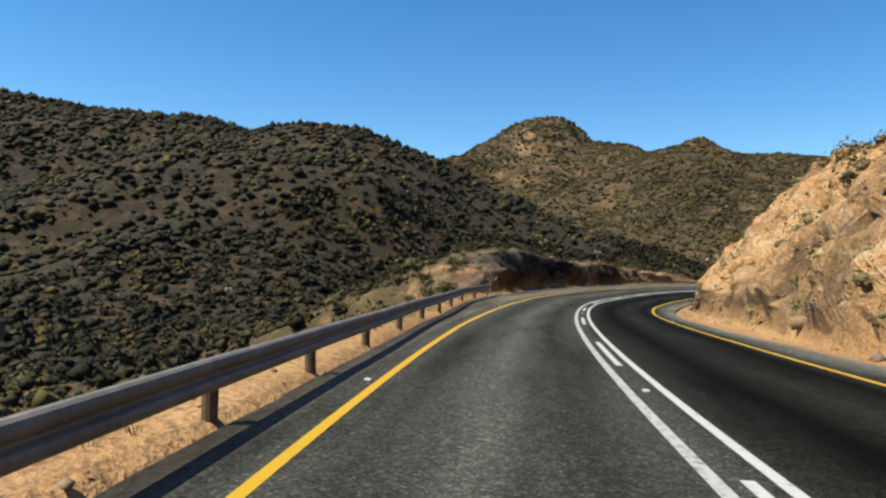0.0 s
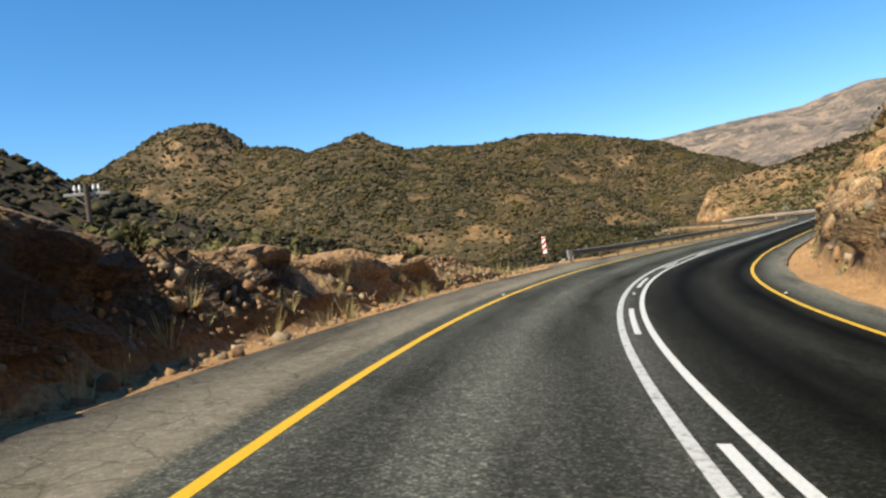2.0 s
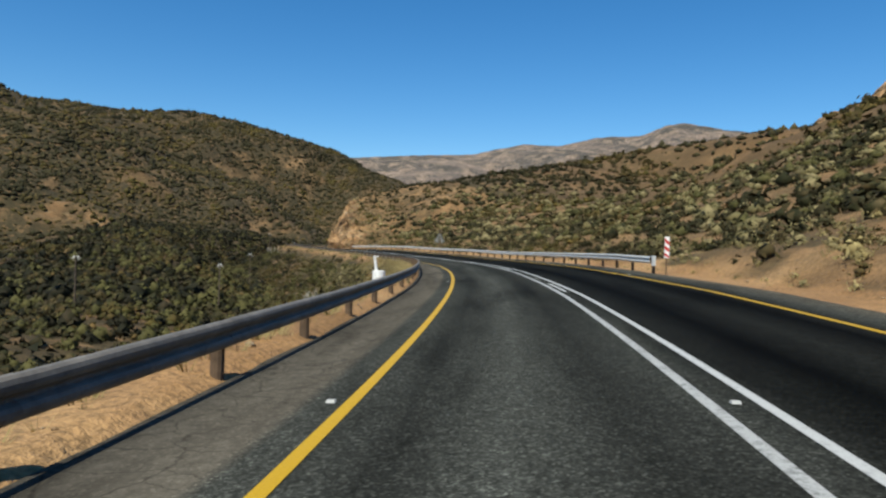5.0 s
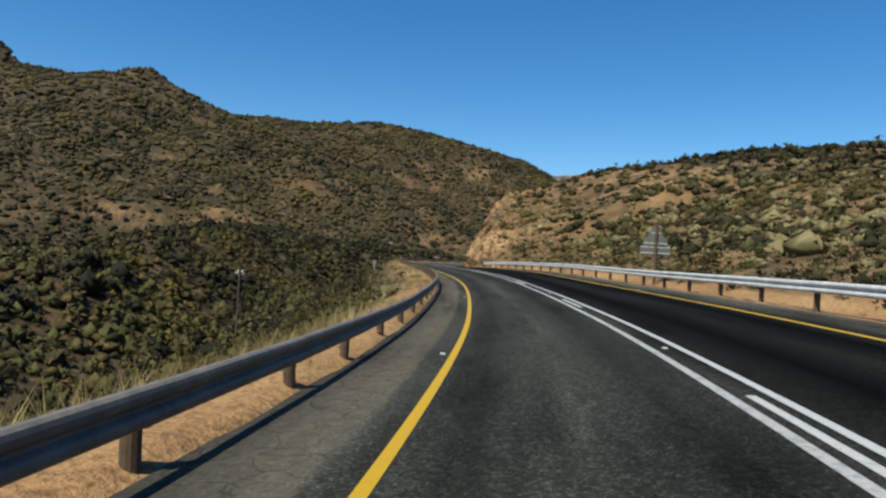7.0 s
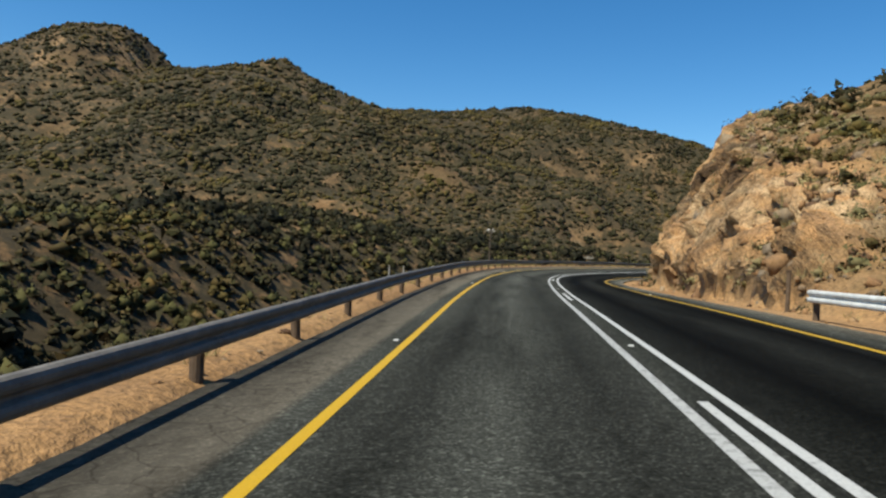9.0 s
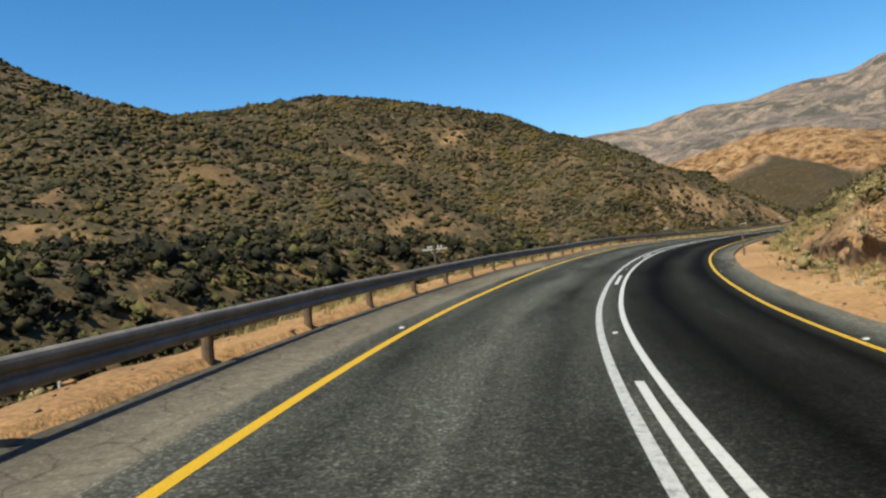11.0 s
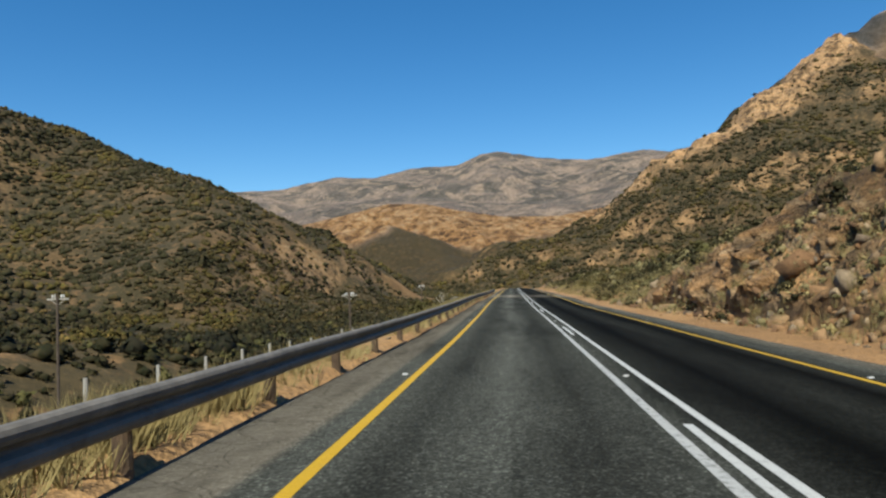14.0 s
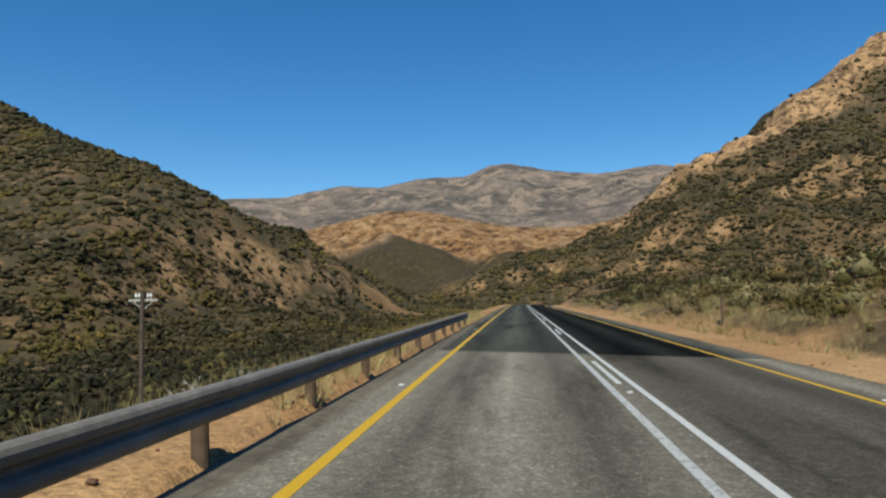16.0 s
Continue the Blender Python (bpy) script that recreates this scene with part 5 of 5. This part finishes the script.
# ---- boulders ----
def boulder(seed, label):
    g = np.random.default_rng(seed)
    bm = bmesh.new()
    bmesh.ops.create_icosphere(bm, subdivisions=2, radius=1.0)
    ax = g.normal(0, 1, (9, 3))
    ax /= np.linalg.norm(ax, axis=1)[:, None]
    cut = g.uniform(0.35, 0.75, 9)
    for v in bm.verts:
        c = np.array(v.co)
        for a, k in zip(ax, cut):
            t = c @ a
            if t > k:
                c = c - a * (t - k) * 0.92
        v.co = c * (1.0, 0.8, 0.62) + g.normal(0, 0.015, 3)
    me = bpy.data.meshes.new("boulder")
    bm.to_mesh(me), bm.free()
    me.materials.append(M_STONE)
    return me


ROCKS = [boulder(k, "") for k in (41, 42, 43, 44)]


def rock(s, q, side, size, label="angular tan boulder lying at the foot of the cutting"):
    l = float(edge_left(np.array(s))) + q if side > 0 else AR - q
    ob = new("boulder", ROCKS[int(rng.integers(4))])
    ob.matrix_basis = seat(s, l, rng.uniform(0, 6.28), size, size * 0.05) @ Matrix.Rotation(rng.uniform(-0.3, 0.3), 4, "X")
    tagged(ob, label, "boulder", "boulders of the cuttings")


for _ in range(70):
    s = float(rng.choice([rng.uniform(0, 185), rng.uniform(378, 462), rng.uniform(545, 612)]))
    vr, run = float(verge_right(s)), float(cut_right(s) / cut_slope(s))
    rock(s, vr + run * rng.uniform(0.0, 0.9), -1, rng.uniform(0.12, 0.36))
for _ in range(14):
    rock(rng.uniform(44, 112), rng.uniform(0.7, 2.0), 1, rng.uniform(0.05, 0.10), "brown slab of rock in the shaded bank")
rock(478.6, 0.5, 1, 0.42, "pale rock lying against the guardrail post")

# ---- utility poles ----
def utility_pole(x, y, top, arm_turn, arm, box_on=False):
    z = float(ground_height(np.array([float(x)]), np.array([float(y)]))[0][0])
    tall = top - z
    root = tagged(new("utility_pole"), "weathered timber power pole with a crossarm and white insulators" if not box_on else "timber power pole carrying a white transformer box", "utility pole", "power poles along the valley")
    root.matrix_basis = Matrix.Translation((x, y, z)) @ Matrix.Rotation(arm_turn, 4, "Z")
    bm = bmesh.new()
    tube(bm, 0.095, 0.07, -0.5, tall, 10, bevel=0.01)
    part("pole", bm, M_POLE, root)
    bm = bmesh.new()
    box(bm, arm, 0.07, 0.085, (0, 0.09, tall - 0.28), 0.008)
    part("crossarm", bm, M_GREYARM, root, "pale weathered crossarm")
    for side in (-1, 1):
        bm = bmesh.new()
        m = Matrix.Translation((side * 0.21, 0.07, tall - 0.45)) @ Matrix.Rotation(side * radians(50), 4, "Y")
        bmesh.ops.create_cube(bm, size=1, matrix=m @ Matrix.Diagonal((0.03, 0.02, 0.52, 1)))
        part("brace", bm, M_GREYARM, root)
    for dx in (-0.26 * arm, -0.15 * arm, 0.15 * arm, 0.26 * arm):
        bm = bmesh.new()
        tube(bm, 0.014, 0.014, tall - 0.24, tall - 0.14, 6, (dx, 0.09))
        tube(bm, 0.045, 0.03, tall - 0.15, tall - 0.09, 10, (dx, 0.09))
        tube(bm, 0.033, 0.02, tall - 0.09, tall - 0.02, 10, (dx, 0.09))
        part("insulator", bm, M_WHITEPAINT, root, "white porcelain insulator")
    if box_on:
        bm = bmesh.new()
        box(bm, 0.34, 0.26, 0.34, (0.42, -0.02, tall - 0.10), 0.03)
        part("transformer", bm, M_WHITEPAINT, root, "white transformer box")
    return root


for x, y, top, turn, arm, bx in ((-65.3, 29.8, -1.6, 0.9, 0.9, False), (-58.4, 79.9, 3.3, 0.75, 1.15, False), (-57.1, 130.6, -1.5, 0.1, 1.6, True), (-66.7, 254.6, -1.5, 0.1, 1.0, False), (-57.9, 275.3, -2.6, 0.1, 0.8, False),
                            (-64.0, 321.4, -1.8, 0.2, 1.0, False), (-78.0, 414.2, 3.6, 0.25, 1.2, False), (-77.9, 461.5, 1.1, -0.1, 1.8, False), (-49.5, 571.5, 0.9, -0.3, 1.2, False), (-30.5, 586.4, 0.3, -0.4, 1.3, False), (-11.9, 627.0, 0.85, -0.4, 1.05, False)):
    utility_pole(x, y, top, turn, arm, bx)

# ---- signs and markers ----
def hazard_marker(s, l, side):
    root = tagged(new("hazard_marker"), "narrow red and white striped hazard board on a short post", "road sign", "hazard markers at rail ends")
    root.matrix_basis = frame_at(s, l, -0.05) @ Matrix.Rotation(-math.pi / 2, 4, "Z")
    bm = bmesh.new()
    tube(bm, 0.035, 0.03, -0.4, 1.0, 8, (0, 0.05))
    part("post", bm, M_POST, root)
    bm = bmesh.new()
    box(bm, 0.21, 0.018, 0.92, (0, 0, 1.16), 0.004)
    part("board", bm, M_WHITEPAINT, root, "white backing board")
    for k in range(3):
        z0 = 0.80 + 0.30 * k
        bm = bmesh.new()
        sl = 0.16 * side
        pts = [(-0.1, z0), (0.1, z0 + sl), (0.1, z0 + sl + 0.15), (-0.1, z0 + 0.15)]
        pts = [(px, min(1.60, max(0.72, pz))) for px, pz in pts]
        a = [bm.verts.new((px, -0.013, pz)) for px, pz in pts]
        c = [bm.verts.new((px, -0.009, pz)) for px, pz in pts]
        bm.faces.new(a), bm.faces.new(c[::-1])
        for i in range(4):
            bm.faces.new((a[i], c[i], c[(i + 1) % 4], a[(i + 1) % 4]))
        part("stripe", bm, M_RED, root, "slanting red stripe")
    return root


hazard_marker(116.6, 4.75, 1)
hazard_marker(227.6, -7.3, -1)


def rail_terminal(s, l, side):
    """Flared end plate of a guardrail."""
    root = tagged(new("rail_end_plate"), "bent pale steel end plate where the guardrail begins", "guardrail end")
    root.matrix_basis = frame_at(s, l, 0.0)
    bm = bmesh.new()
    pr = []
    for k in range(9):
        a = -1.1 + 2.2 * k / 8
        pr.append((0.20 * math.sin(a) * 1.3 - 0.1, 0.20 * (1 - math.cos(a)) * side))
    rows = [[bm.verts.new((px, py + off, z)) for px, py in pr] for z, off in ((0.30, 0), (0.74, 0), (0.74, 0.008), (0.30, 0.008))]
    for a, c in zip(rows, rows[1:] + rows[:1]):
        for i in range(8):
            bm.faces.new((a[i], a[i + 1], c[i + 1], c[i]))
    part("plate", bm, M_PALESTEEL, root)
    bm = bmesh.new()
    box(bm, 0.03, 0.14, 0.12, (0.0, 0.08 * side, 0.52), 0.004)
    part("bracket", bm, M_SHADED_STEEL, root)
    return root


M_PALESTEEL = plain("pale_painted_steel", (0.62, 0.62, 0.60), 0.55, 0.2, 0.15, 5, 0.1)
rail_terminal(119.1, 4.12, 1)
rail_terminal(229.2, -7.1, -1)
rail_terminal(42.2, 3.98, 1)

# white concrete drum with a leaning white marker pipe
drum = tagged(new("marker_drum"), "white-painted concrete drum with a leaning white pipe behind the guardrail", "marker")
drum.matrix_basis = seat(228.2, 5.05, 0.4, 1.0, 0.22)
bm = bmesh.new()
tube(bm, 0.29, 0.28, -0.1, 0.72, 22, bevel=0.02)
part("drum", bm, M_WHITEPAINT, drum)
bm = bmesh.new()
tube(bm, 0.065, 0.06, 0, 0.62, 12, m=Matrix.Translation((-0.12, 0, 0.70)) @ Matrix.Rotation(radians(-9), 4, "Y"))
part("pipe", bm, M_WHITEPAINT, drum)
bm = bmesh.new()
box(bm, 0.20, 0.12, 0.07, (-0.16, 0, 1.33), 0.01)
part("cap", bm, M_WHITEPAINT, drum)

# back of a triangular warning sign with a plate below it
sg = tagged(new("road_sign"), "grey back of a triangular warning sign above a text plate", "road sign")
sg.matrix_basis = seat(316.5, -8.8) @ Matrix.Rotation(float(np.interp(316.5, S, hd)), 4, "Z")
up = 1.15 - sg.matrix_basis.translation.z
bm = bmesh.new()
tube(bm, 0.085, 0.075, -0.4, up + 1.80, 10, bevel=0.008)
part("post", bm, M_POST, sg, "round timber post")
bm = bmesh.new()
pts = [(-0.78, up + 0.50), (0.78, up + 0.50), (0.07, up + 1.68), (-0.07, up + 1.68)]
a = [bm.verts.new((px, 0.095, pz)) for px, pz in pts]
c = [bm.verts.new((px, 0.107, pz)) for px, pz in pts]
bm.faces.new(a), bm.faces.new(c[::-1])
for i in range(4):
    bm.faces.new((a[i], c[i], c[(i + 1) % 4], a[(i + 1) % 4]))
part("triangle_plate", bm, M_GREYBOARD, sg)
bm = bmesh.new()
box(bm, 1.7, 0.012, 0.44, (0, 0.101, up + 0.22), 0.003)
part("text_plate", bm, M_GREYBOARD, sg)
for z, w in ((0.07, 1.68), (0.40, 1.68), (0.62, 1.25), (1.22, 0.55)):
    bm = bmesh.new()
    box(bm, w, 0.02, 0.05, (0, 0.085, up + z), 0.003)
    part("stiffener", bm, M_PALESTEEL, sg, "pale steel stiffening strip")

# slim timber marker posts
def marker_post(s, l, h):
    root = tagged(new("marker_post"), "slim weathered timber marker post on the verge", "post", "marker posts along the verge")
    root.matrix_basis = seat(s, l)
    bm = bmesh.new()
    tube(bm, 0.07, 0.065, -0.3, h, 9, bevel=0.008)
    part("shaft", bm, M_POST, root)
    bm = bmesh.new()
    box(bm, 0.15, 0.16, 0.03, (0, 0, h + 0.012), 0.005)
    part("cap", bm, M_POST, root)
    return root


for s, l, h in ((146.2, -7.9, 1.75), (378.0, -8.3, 1.3), (485.0, -7.5, 1.5), (555.6, -8.1, 1.7), (666.3, -9.6, 1.5), (694.9, -11.0, 1.8)):
    marker_post(s, l, h)
bm = bmesh.new()
root = tagged(new("delineator_post"), "thin dark steel post at the guardrail's end", "post")
root.matrix_basis = seat(43.2, 4.3)
tube(bm, 0.03, 0.025, -0.3, 1.5, 8)
part("shaft", bm, M_POLE, root)
bm = bmesh.new()
box(bm, 0.08, 0.05, 0.16, (0, 0, 1.42), 0.006)
part("reflector", bm, M_GREYBOARD, root)

# farm fence in the valley
fence = tagged(new("fence"), "sparse farm fence of thin pale posts below the road", "fence")
bm = bmesh.new()
tube(bm, 0.045, 0.04, -0.5, 1.9, 6)
fp = bpy.data.meshes.new("fence_post")
bm.to_mesh(fp), bm.free()
fp.materials.append(M_GREYARM)
for s in np.r_[np.arange(395, 536, 5.2), np.arange(536, 660, 2.6)]:
    part_mesh("fence_post", fp, None, fence, "", seat(s, 7.6 + 2.2 * abs(math.sin((s - 568) * 0.018)) + rng.uniform(-0.2, 0.2), rng.uniform(0, 6)))
